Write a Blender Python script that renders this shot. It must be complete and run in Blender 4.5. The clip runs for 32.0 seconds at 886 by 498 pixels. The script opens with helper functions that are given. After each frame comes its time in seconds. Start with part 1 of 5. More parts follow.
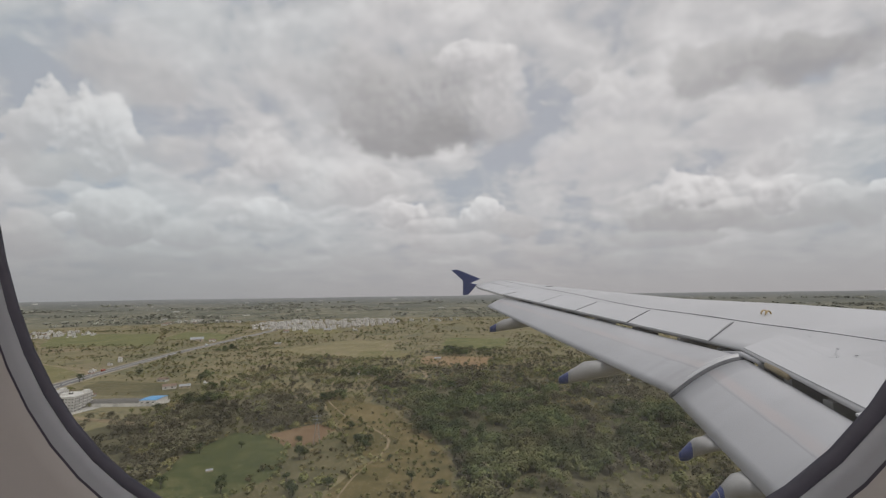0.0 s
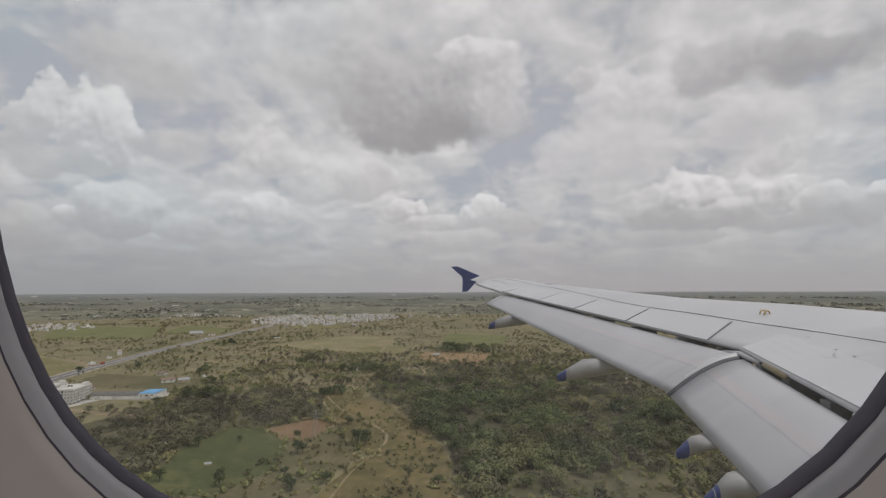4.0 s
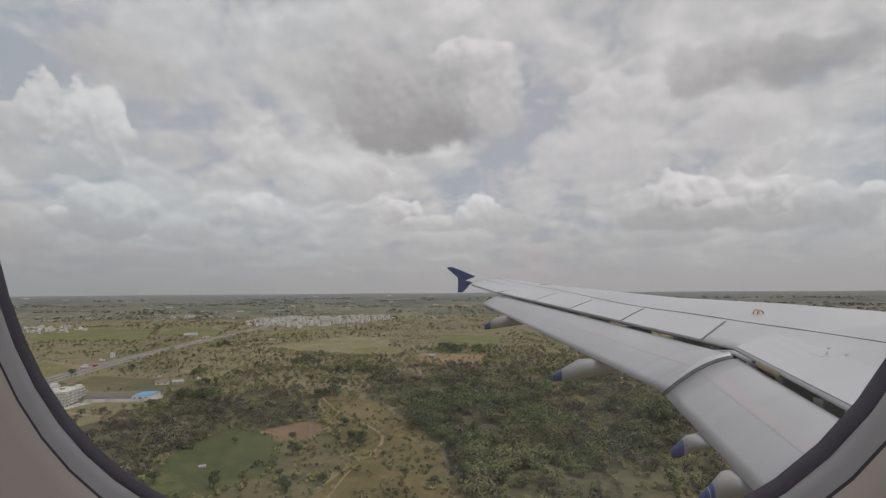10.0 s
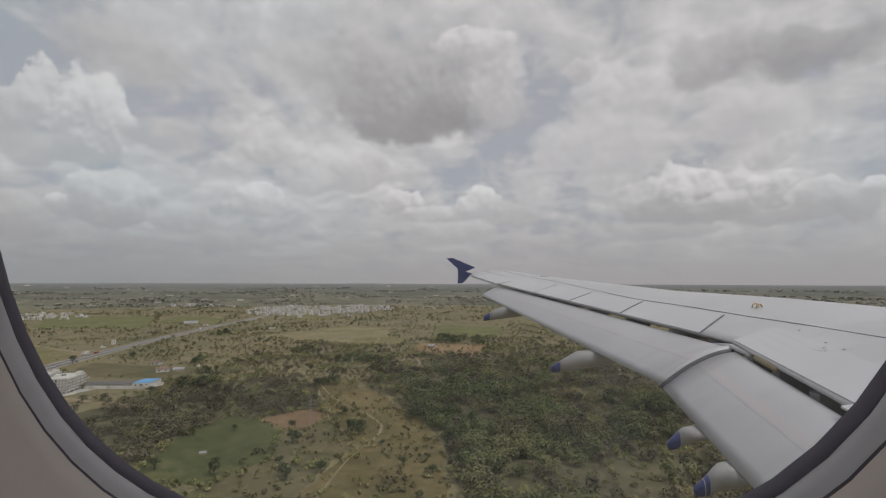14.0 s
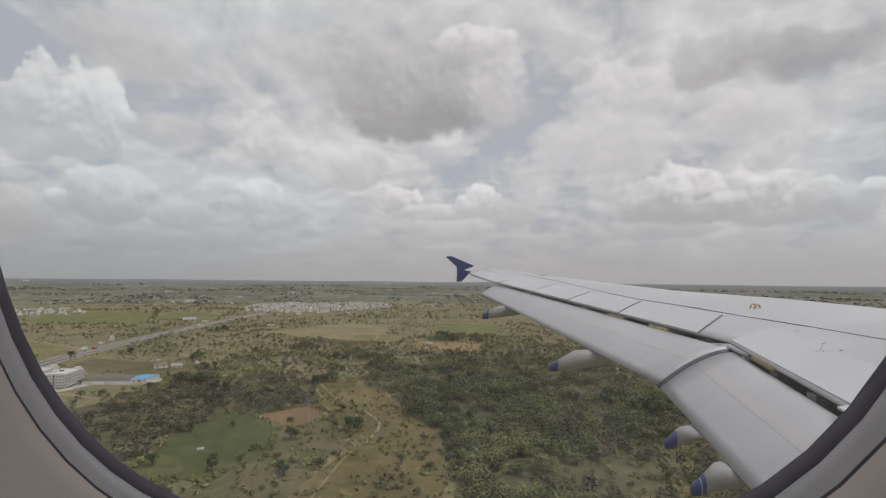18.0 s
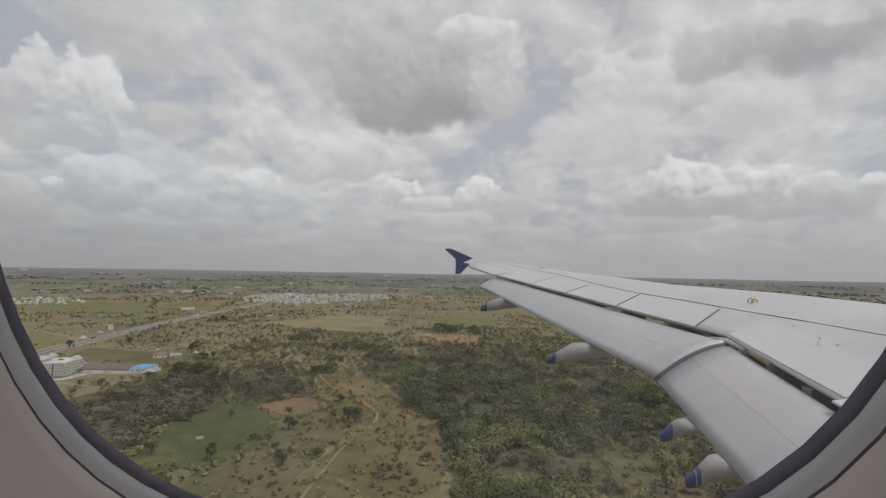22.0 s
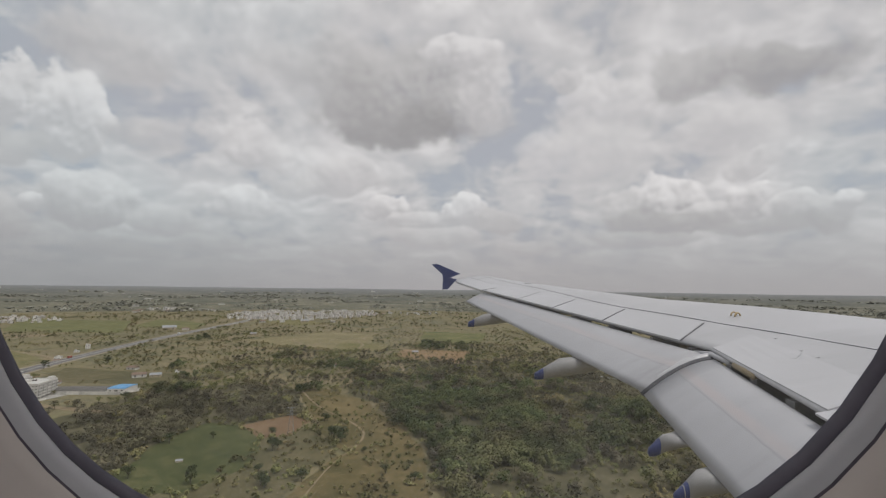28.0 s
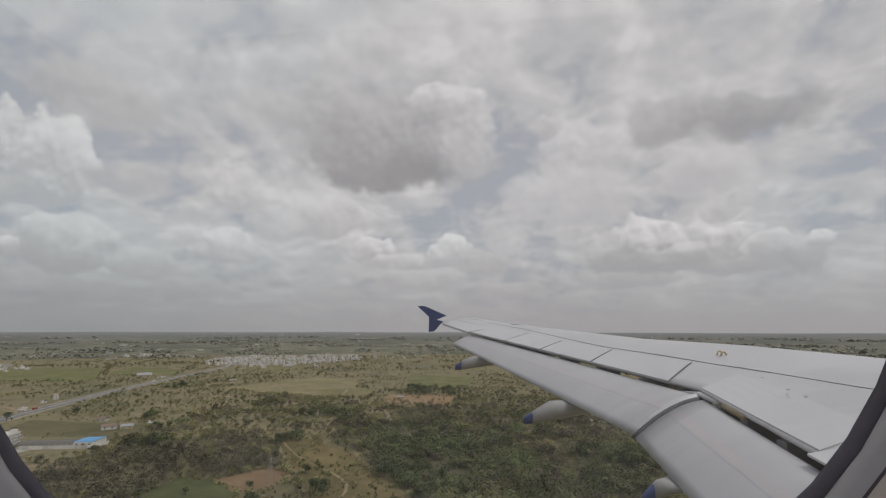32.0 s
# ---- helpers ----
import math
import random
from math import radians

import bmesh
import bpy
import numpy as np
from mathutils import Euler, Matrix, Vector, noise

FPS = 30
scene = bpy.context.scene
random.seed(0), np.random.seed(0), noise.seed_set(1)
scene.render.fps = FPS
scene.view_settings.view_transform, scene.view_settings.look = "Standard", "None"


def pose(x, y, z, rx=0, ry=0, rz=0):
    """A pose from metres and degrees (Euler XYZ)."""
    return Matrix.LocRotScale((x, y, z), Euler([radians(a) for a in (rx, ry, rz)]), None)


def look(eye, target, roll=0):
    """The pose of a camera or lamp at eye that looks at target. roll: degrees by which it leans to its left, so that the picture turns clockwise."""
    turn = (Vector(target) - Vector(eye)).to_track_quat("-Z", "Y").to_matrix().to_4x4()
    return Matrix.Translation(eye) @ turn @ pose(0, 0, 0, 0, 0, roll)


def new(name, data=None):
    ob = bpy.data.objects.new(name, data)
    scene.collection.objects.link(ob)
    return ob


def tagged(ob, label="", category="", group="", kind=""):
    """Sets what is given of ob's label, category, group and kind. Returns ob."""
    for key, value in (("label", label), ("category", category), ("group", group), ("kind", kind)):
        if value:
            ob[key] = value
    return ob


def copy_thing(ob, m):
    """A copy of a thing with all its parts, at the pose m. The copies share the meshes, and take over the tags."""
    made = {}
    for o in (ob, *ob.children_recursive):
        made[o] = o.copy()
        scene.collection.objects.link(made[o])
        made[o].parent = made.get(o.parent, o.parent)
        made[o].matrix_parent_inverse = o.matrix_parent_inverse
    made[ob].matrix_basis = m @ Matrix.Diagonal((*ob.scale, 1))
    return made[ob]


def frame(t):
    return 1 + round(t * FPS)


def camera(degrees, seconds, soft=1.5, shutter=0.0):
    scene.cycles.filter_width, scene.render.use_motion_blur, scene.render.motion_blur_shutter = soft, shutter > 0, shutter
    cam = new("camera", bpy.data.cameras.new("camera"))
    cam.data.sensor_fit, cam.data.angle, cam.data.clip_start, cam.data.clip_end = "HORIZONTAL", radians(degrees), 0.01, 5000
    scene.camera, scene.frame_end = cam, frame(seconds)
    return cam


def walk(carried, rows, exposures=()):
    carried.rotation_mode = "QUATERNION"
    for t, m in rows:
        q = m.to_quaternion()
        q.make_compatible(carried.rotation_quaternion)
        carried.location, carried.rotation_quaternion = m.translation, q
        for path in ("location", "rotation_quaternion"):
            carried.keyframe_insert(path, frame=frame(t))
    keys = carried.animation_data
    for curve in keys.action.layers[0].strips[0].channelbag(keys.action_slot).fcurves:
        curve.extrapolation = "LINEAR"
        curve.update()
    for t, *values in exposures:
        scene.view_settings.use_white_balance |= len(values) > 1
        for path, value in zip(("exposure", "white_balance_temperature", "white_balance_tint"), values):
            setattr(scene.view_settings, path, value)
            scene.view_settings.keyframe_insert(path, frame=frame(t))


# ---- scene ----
# An airliner's cabin window, its left wing, and the dry farmland below it.
# x: the way the aircraft points; y: out of the window; z: up; the eye is ALT above the ground,
# and the aircraft stands over (AX, AY) of the plan.
ALT, AX, AY = 116.0, 121.0, -18.0
PATH = [
    (0, -0.0003, 0.0000, 0.0012, 9.52, 5.86, 0.81),
    (0.5, -0.0002, 0.0000, 0.0012, 9.88, 5.44, 0.73),
    (1, -0.0001, 0.0000, 0.0012, 9.00, 6.45, 0.36),
    (1.5, -0.0000, 0.0000, 0.0013, 9.44, 5.95, 0.30),
    (2, 0.0000, 0.0000, 0.0013, 9.58, 5.93, 0.43),
    (2.5, 0.0001, 0.0000, 0.0013, 9.54, 5.59, 0.22),
    (3, 0.0002, 0.0000, 0.0013, 9.57, 5.47, 0.07),
    (3.5, 0.0003, 0.0000, 0.0013, 9.45, 5.49, 0.22),
    (5.5, 0.0006, 0.0000, 0.0014, 9.57, 5.06, 0.09),
    (6, 0.0007, 0.0000, 0.0014, 9.74, 5.18, -0.05),
    (6.5, 0.0006, 0.0000, 0.0012, 9.78, 5.16, 0.09),
    (7, 0.0005, 0.0000, 0.0009, 9.59, 4.84, 0.00),
    (7.5, 0.0003, 0.0000, 0.0007, 9.83, 5.05, 0.14),
    (8, 0.0002, 0.0000, 0.0005, 9.93, 5.09, 0.19),
    (8.5, 0.0001, 0.0000, 0.0002, 9.93, 4.95, 0.28),
    (9, 0.0000, 0.0000, 0.0000, 10.00, 5.08, 0.27),
    (9.5, -0.0001, 0.0000, 0.0002, 9.76, 5.70, 0.44),
    (10, -0.0002, 0.0000, 0.0005, 8.88, 5.51, 0.41),
    (10.5, -0.0003, 0.0000, 0.0007, 9.35, 5.21, 0.35),
    (11, -0.0003, 0.0000, 0.0010, 9.75, 5.00, 0.25),
    (11.5, -0.0004, 0.0000, 0.0012, 9.66, 5.08, 0.18),
    (12, -0.0005, 0.0000, 0.0014, 9.43, 4.42, -0.06),
    (12.5, -0.0006, 0.0000, 0.0017, 8.97, 4.64, -0.17),
    (13, -0.0007, 0.0000, 0.0019, 8.82, 4.72, -0.27),
    (13.5, -0.0006, 0.0000, 0.0020, 8.66, 4.22, -0.31),
    (14, -0.0005, 0.0000, 0.0021, 8.86, 4.35, -0.15),
    (14.5, -0.0004, 0.0000, 0.0022, 8.98, 4.21, -0.33),
    (16.5, 0.0000, 0.0000, 0.0027, 8.85, 4.31, -0.24),
    (17, 0.0001, 0.0000, 0.0028, 9.05, 4.12, -0.46),
    (17.5, 0.0002, 0.0000, 0.0029, 9.13, 4.58, -0.31),
    (18, 0.0003, 0.0000, 0.0030, 8.72, 4.11, -0.56),
    (18.5, 0.0004, 0.0000, 0.0031, 8.96, 3.92, -0.78),
    (19, 0.0005, 0.0000, 0.0032, 8.81, 3.48, -1.06),
    (19.5, 0.0005, 0.0000, 0.0032, 8.66, 3.50, -0.92),
    (20, 0.0004, 0.0000, 0.0033, 8.77, 3.06, -1.12),
    (20.5, 0.0004, 0.0000, 0.0034, 8.65, 3.13, -1.23),
    (21, 0.0003, 0.0000, 0.0034, 8.58, 3.04, -1.00),
    (21.5, 0.0003, 0.0000, 0.0035, 8.63, 2.99, -1.01),
    (22, 0.0002, 0.0000, 0.0036, 8.56, 3.12, -0.99),
    (22.5, 0.0002, 0.0000, 0.0037, 8.36, 3.50, -1.08),
    (23, 0.0001, 0.0000, 0.0037, 8.17, 3.67, -0.94),
    (23.5, -0.0001, 0.0000, 0.0035, 8.28, 4.18, -0.69),
    (24, -0.0004, 0.0000, 0.0034, 8.13, 4.13, -0.57),
    (24.5, -0.0006, 0.0000, 0.0032, 7.70, 4.55, -0.76),
    (25, -0.0008, 0.0000, 0.0030, 7.29, 4.78, -0.56),
    (25.5, -0.0011, 0.0000, 0.0028, 7.52, 4.84, -0.36),
    (27.5, -0.0020, 0.0000, 0.0020, 6.91, 5.49, -0.73),
    (28, -0.0022, 0.0000, 0.0019, 6.92, 5.12, -0.71),
    (28.5, -0.0027, 0.0000, 0.0016, 6.32, 5.73, -0.68),
    (29, -0.0031, 0.0000, 0.0013, 5.75, 6.51, -0.57),
    (29.5, -0.0036, 0.0000, 0.0010, 5.71, 8.07, -0.05),
    (30, -0.0040, 0.0000, 0.0007, 6.16, 8.41, -0.03),
    (30.5, -0.0045, 0.0000, 0.0004, 6.42, 8.35, 0.35),
    (31, -0.0049, 0.0000, 0.0001, 5.70, 8.10, -0.03),
    (31.5, -0.0054, 0.0000, -0.0001, 5.75, 9.35, 0.21),
    (32, -0.0058, 0.0000, -0.0004, 5.19, 10.40, -0.08),
]
cam = camera(89.0, 32.0, soft=1.25)
walk(cam, [(t, pose(AX + x, AY + y, ALT + z, 90 + pitch, roll, yaw)) for t, x, y, z, yaw, pitch, roll in PATH],
     [(0, 0.02), (3.5, 0.02), (6, -0.04), (11, -0.06), (13, -0.13), (14.5, -0.10), (16.5, 0.07), (20, 0.09), (23, 0.04), (24, 0.05), (25, -0.02), (28, 0.04), (29, 0.07), (31, -0.03), (32, -0.12)])

# ---- node helpers ----


class Nodes:
    """Short forms for building a node tree."""

    def __init__(self, tree):
        self.tree = tree
        tree.nodes.clear()

    def add(self, kind, inputs=None):
        n = self.tree.nodes.new(kind)
        for k, v in (inputs or {}).items():
            self.put(n.inputs[k], v)
        return n

    def put(self, socket, v):
        if isinstance(v, bpy.types.NodeSocket):
            self.tree.links.new(v, socket)
        else:
            socket.default_value = v

    def math(self, op, a, b=0.0, c=0.0, clamp=False):
        n = self.tree.nodes.new("ShaderNodeMath")
        n.operation, n.use_clamp = op, clamp
        for s, v in zip(n.inputs, (a, b, c)):
            self.put(s, v)
        return n.outputs[0]

    def smooth(self, v, lo, hi, a=0.0, b=1.0):
        n = self.add("ShaderNodeMapRange")
        n.interpolation_type = "SMOOTHSTEP"
        for s, x in zip(n.inputs, (v, lo, hi, a, b)):
            self.put(s, x)
        return n.outputs[0]

    def mix(self, f, a, b, blend="MIX"):
        n = self.add("ShaderNodeMix")
        n.data_type, n.blend_type = "RGBA", blend
        self.put(n.inputs[0], f)
        self.put(n.inputs[6], a)
        self.put(n.inputs[7], b)
        return n.outputs[2]

    def noise(self, vec, scale, detail=4.0, rough=0.5, distortion=0.0, colour=False):
        n = self.add("ShaderNodeTexNoise", {"Vector": vec, "Scale": scale, "Detail": detail, "Roughness": rough, "Distortion": distortion})
        return n.outputs["Color" if colour else "Fac"]

    def ramp(self, f, stops):
        n = self.add("ShaderNodeValToRGB", {"Fac": f})
        e = n.color_ramp.elements
        while len(e) < len(stops):
            e.new(0.5)
        for el, (p, c) in zip(e, stops):
            el.position, el.color = p, (*c, 1)
        return n.outputs[0]


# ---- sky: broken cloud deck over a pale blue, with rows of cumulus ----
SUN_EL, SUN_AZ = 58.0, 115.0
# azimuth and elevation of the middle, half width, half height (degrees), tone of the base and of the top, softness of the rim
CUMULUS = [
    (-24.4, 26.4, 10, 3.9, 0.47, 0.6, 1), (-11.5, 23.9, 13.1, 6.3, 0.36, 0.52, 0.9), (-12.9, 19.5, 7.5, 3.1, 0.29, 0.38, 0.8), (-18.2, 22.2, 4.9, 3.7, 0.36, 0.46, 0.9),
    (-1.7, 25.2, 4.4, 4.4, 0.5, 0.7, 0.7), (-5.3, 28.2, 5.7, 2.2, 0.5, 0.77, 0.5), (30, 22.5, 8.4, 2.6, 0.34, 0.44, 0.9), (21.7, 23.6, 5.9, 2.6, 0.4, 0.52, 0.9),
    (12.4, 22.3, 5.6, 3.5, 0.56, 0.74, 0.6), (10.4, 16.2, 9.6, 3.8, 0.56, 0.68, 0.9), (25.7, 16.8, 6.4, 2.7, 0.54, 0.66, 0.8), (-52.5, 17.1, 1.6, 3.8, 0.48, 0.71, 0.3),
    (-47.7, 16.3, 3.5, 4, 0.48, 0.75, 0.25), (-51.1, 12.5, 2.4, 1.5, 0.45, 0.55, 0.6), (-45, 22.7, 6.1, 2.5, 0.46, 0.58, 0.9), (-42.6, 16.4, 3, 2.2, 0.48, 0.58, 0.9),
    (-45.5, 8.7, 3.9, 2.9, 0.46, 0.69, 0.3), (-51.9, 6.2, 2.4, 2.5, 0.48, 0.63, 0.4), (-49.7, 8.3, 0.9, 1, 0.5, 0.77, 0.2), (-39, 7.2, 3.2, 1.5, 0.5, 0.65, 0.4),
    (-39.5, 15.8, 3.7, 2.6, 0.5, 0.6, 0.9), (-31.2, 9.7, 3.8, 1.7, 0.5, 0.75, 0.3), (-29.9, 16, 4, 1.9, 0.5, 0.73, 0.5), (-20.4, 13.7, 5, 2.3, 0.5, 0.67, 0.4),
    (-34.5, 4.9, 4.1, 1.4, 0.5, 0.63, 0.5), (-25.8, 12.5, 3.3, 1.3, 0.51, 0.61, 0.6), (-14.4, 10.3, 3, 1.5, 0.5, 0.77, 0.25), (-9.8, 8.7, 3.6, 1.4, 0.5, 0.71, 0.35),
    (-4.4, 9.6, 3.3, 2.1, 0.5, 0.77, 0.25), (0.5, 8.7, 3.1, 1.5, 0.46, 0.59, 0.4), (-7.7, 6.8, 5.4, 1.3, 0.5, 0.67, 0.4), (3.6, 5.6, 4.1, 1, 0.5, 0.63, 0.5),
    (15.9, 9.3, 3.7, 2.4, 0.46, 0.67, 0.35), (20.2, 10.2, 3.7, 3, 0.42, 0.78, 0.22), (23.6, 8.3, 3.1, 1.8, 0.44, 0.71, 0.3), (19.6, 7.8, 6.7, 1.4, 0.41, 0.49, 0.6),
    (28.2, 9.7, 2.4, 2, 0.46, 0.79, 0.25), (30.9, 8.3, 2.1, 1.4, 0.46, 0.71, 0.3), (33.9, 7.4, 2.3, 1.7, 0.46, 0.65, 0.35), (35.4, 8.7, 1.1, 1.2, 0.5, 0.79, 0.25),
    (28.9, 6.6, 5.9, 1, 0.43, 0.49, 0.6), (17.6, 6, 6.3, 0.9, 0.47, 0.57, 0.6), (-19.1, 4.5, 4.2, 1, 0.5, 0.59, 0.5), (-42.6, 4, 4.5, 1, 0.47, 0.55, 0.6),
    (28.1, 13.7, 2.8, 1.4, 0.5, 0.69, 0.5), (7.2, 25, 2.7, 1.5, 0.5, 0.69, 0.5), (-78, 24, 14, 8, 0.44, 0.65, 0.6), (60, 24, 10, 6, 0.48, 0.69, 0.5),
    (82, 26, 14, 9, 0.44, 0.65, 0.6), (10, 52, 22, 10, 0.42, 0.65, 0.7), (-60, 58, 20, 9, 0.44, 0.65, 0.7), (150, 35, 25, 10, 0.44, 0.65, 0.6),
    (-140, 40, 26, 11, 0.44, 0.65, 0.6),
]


def build_sky():
    world = bpy.data.worlds.new("cloudy_sky")
    world.use_nodes = True
    scene.world = world
    n = Nodes(world.node_tree)
    way = n.add("ShaderNodeTexCoord").outputs["Generated"]
    x, y, z = n.add("ShaderNodeSeparateXYZ", {0: way}).outputs

    def plus(vec, d):
        m = n.add("ShaderNodeVectorMath", {0: vec, 1: d})
        m.operation = "ADD"
        return m.outputs[0]

    def puffs(vec, scale, octaves):
        """Rounded heads with creases between them."""
        v = n.add("ShaderNodeTexVoronoi", {"Vector": vec, "Scale": scale, "Detail": octaves, "Roughness": 0.5, "Lacunarity": 2.3})
        v.normalize = True
        return n.math("SUBTRACT", 0.5, v.outputs["Distance"])

    # the deck lies in a plane overhead
    up = n.math("ADD", n.math("MAXIMUM", z, 0.0), 0.42)
    flat = n.add("ShaderNodeCombineXYZ", {0: n.math("DIVIDE", x, up), 1: n.math("DIVIDE", y, up), 2: 0.3}).outputs[0]
    broad = n.noise(flat, 2.0, 4.0, 0.5, 0.3)
    billow = n.noise(flat, 6.4, 10.0, 0.62, 0.2)
    billow_lit = n.noise(plus(flat, (0.022, -0.042, 0.0)), 6.4, 10.0, 0.62, 0.2)
    deck = n.math("ADD", n.math("MULTIPLY", broad, 0.5), n.math("MULTIPLY", billow, 0.5))
    side = n.math("SUBTRACT", billow, billow_lit)
    sky = n.add("ShaderNodeTexSky")
    sky.sky_type, sky.sun_disc, sky.sun_elevation, sky.sun_rotation = "NISHITA", False, radians(SUN_EL), radians(SUN_AZ)
    sky.dust_density, sky.altitude = 4.0, 700.0
    blue = n.mix(1.0, sky.outputs[0], (0.06, 0.06, 0.06, 1), "MULTIPLY")
    blue = n.mix(0.82, blue, (0.475, 0.495, 0.53, 1))
    tone = n.math("ADD", deck, n.math("MULTIPLY", side, 0.36))
    grey = n.ramp(tone, [(0.36, (0.455, 0.465, 0.49)), (0.45, (0.515, 0.518, 0.53)), (0.54, (0.575, 0.573, 0.578)), (0.66, (0.70, 0.696, 0.695))])
    base = n.mix(n.smooth(deck, 0.40, 0.49), blue, grey)
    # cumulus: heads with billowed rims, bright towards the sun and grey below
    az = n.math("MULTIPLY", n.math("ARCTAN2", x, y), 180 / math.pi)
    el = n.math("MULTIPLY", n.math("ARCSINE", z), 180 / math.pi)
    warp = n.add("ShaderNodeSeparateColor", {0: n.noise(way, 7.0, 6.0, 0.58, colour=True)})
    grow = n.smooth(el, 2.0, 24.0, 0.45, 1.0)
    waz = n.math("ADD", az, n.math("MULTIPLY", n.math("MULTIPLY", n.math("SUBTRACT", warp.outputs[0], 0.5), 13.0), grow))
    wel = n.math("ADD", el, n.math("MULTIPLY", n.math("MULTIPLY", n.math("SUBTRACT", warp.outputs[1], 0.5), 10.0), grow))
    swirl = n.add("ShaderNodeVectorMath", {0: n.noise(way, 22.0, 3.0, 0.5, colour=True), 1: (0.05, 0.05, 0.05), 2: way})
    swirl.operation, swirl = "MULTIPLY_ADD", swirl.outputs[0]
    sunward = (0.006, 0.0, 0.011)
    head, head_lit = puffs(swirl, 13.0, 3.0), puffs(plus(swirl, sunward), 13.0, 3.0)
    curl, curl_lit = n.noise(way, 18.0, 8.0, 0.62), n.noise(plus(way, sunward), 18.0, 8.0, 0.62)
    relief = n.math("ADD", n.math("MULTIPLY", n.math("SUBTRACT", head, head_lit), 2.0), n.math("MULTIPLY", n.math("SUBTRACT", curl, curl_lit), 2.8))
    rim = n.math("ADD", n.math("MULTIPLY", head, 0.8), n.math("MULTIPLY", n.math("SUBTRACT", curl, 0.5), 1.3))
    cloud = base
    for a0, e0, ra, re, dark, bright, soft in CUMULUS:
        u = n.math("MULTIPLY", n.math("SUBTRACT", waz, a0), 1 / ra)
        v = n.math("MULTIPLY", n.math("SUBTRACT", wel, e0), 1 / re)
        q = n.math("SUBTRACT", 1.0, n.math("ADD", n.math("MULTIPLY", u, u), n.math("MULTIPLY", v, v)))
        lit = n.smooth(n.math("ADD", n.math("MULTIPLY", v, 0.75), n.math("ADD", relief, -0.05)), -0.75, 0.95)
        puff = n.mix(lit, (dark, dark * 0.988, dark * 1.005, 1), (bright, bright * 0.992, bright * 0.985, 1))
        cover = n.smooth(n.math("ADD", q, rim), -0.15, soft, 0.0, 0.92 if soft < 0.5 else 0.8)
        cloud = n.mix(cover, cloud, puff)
    tint = n.smooth(n.noise(way, 1.6, 2.0, 0.5), 0.40, 0.60)
    cloud = n.mix(1.0, cloud, n.mix(tint, (0.955, 1.0, 1.02, 1), (1.012, 0.992, 0.998, 1)), "MULTIPLY")
    # thick air towards the horizon
    haze = n.smooth(el, -1.5, 12.0, 1.0, 0.0)
    air = n.mix(n.smooth(az, -52.0, -8.0), (0.318, 0.322, 0.330, 1), (0.392, 0.376, 0.382, 1))
    seen = n.mix(haze, cloud, air)
    seen = n.mix(n.smooth(el, -0.6, -0.05, 1.0, 0.0), seen, (0.15, 0.15, 0.145, 1))
    out = n.add("ShaderNodeOutputWorld")
    n.put(out.inputs[0], n.add("ShaderNodeBackground", {0: seen, 1: 1.0}).outputs[0])


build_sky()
sun = new("sun", bpy.data.lights.new("sun", "SUN"))
sun.data.energy, sun.data.angle, sun.data.color = 1.8, radians(14), (1.0, 0.96, 0.90)
sun_way = Vector((math.sin(radians(SUN_AZ)) * math.cos(radians(SUN_EL)), math.cos(radians(SUN_AZ)) * math.cos(radians(SUN_EL)), math.sin(radians(SUN_EL))))
sun.matrix_basis = look((0, 0, ALT + 40), Vector((0, 0, ALT + 40)) - sun_way)

# ---- materials ----


def principled(name):
    m = bpy.data.materials.new(name)
    m.use_nodes = True
    n = Nodes(m.node_tree)
    shader = n.add("ShaderNodeBsdfPrincipled")
    out = n.add("ShaderNodeOutputMaterial")
    n.put(out.inputs[0], shader.outputs[0])
    return m, n, shader


def plain(name, a, b, scale=1.0, rough=0.7, metal=0.0, bump=0.0, spread=0.0, detail=6.0):
    """Two tones mixed by noise at two scales, with an optional relief and a per-object spread of brightness."""
    m, n, s = principled(name)
    at = n.add("ShaderNodeTexCoord").outputs["Object"]
    big = n.noise(at, scale, detail, 0.55)
    small = n.noise(at, scale * 9.0, 4.0, 0.6)
    f = n.smooth(n.math("ADD", n.math("MULTIPLY", big, 0.65), n.math("MULTIPLY", small, 0.35)), 0.32, 0.68)
    col = n.mix(f, (*a, 1), (*b, 1))
    if spread:
        r = n.add("ShaderNodeObjectInfo").outputs["Random"]
        k = n.math("ADD", 1.0 - spread, n.math("MULTIPLY", r, 2 * spread))
        col = n.mix(1.0, col, n.add("ShaderNodeCombineColor", {0: k, 1: k, 2: k}).outputs[0], "MULTIPLY")
    n.put(s.inputs["Base Color"], col)
    n.put(s.inputs["Roughness"], n.smooth(small, 0.2, 0.8, max(rough - 0.08, 0.05), min(rough + 0.08, 1.0)))
    s.inputs["Metallic"].default_value = metal
    if bump:
        n.put(s.inputs["Normal"], n.add("ShaderNodeBump", {"Strength": 0.5, "Distance": bump, "Height": small}).outputs[0])
    return m


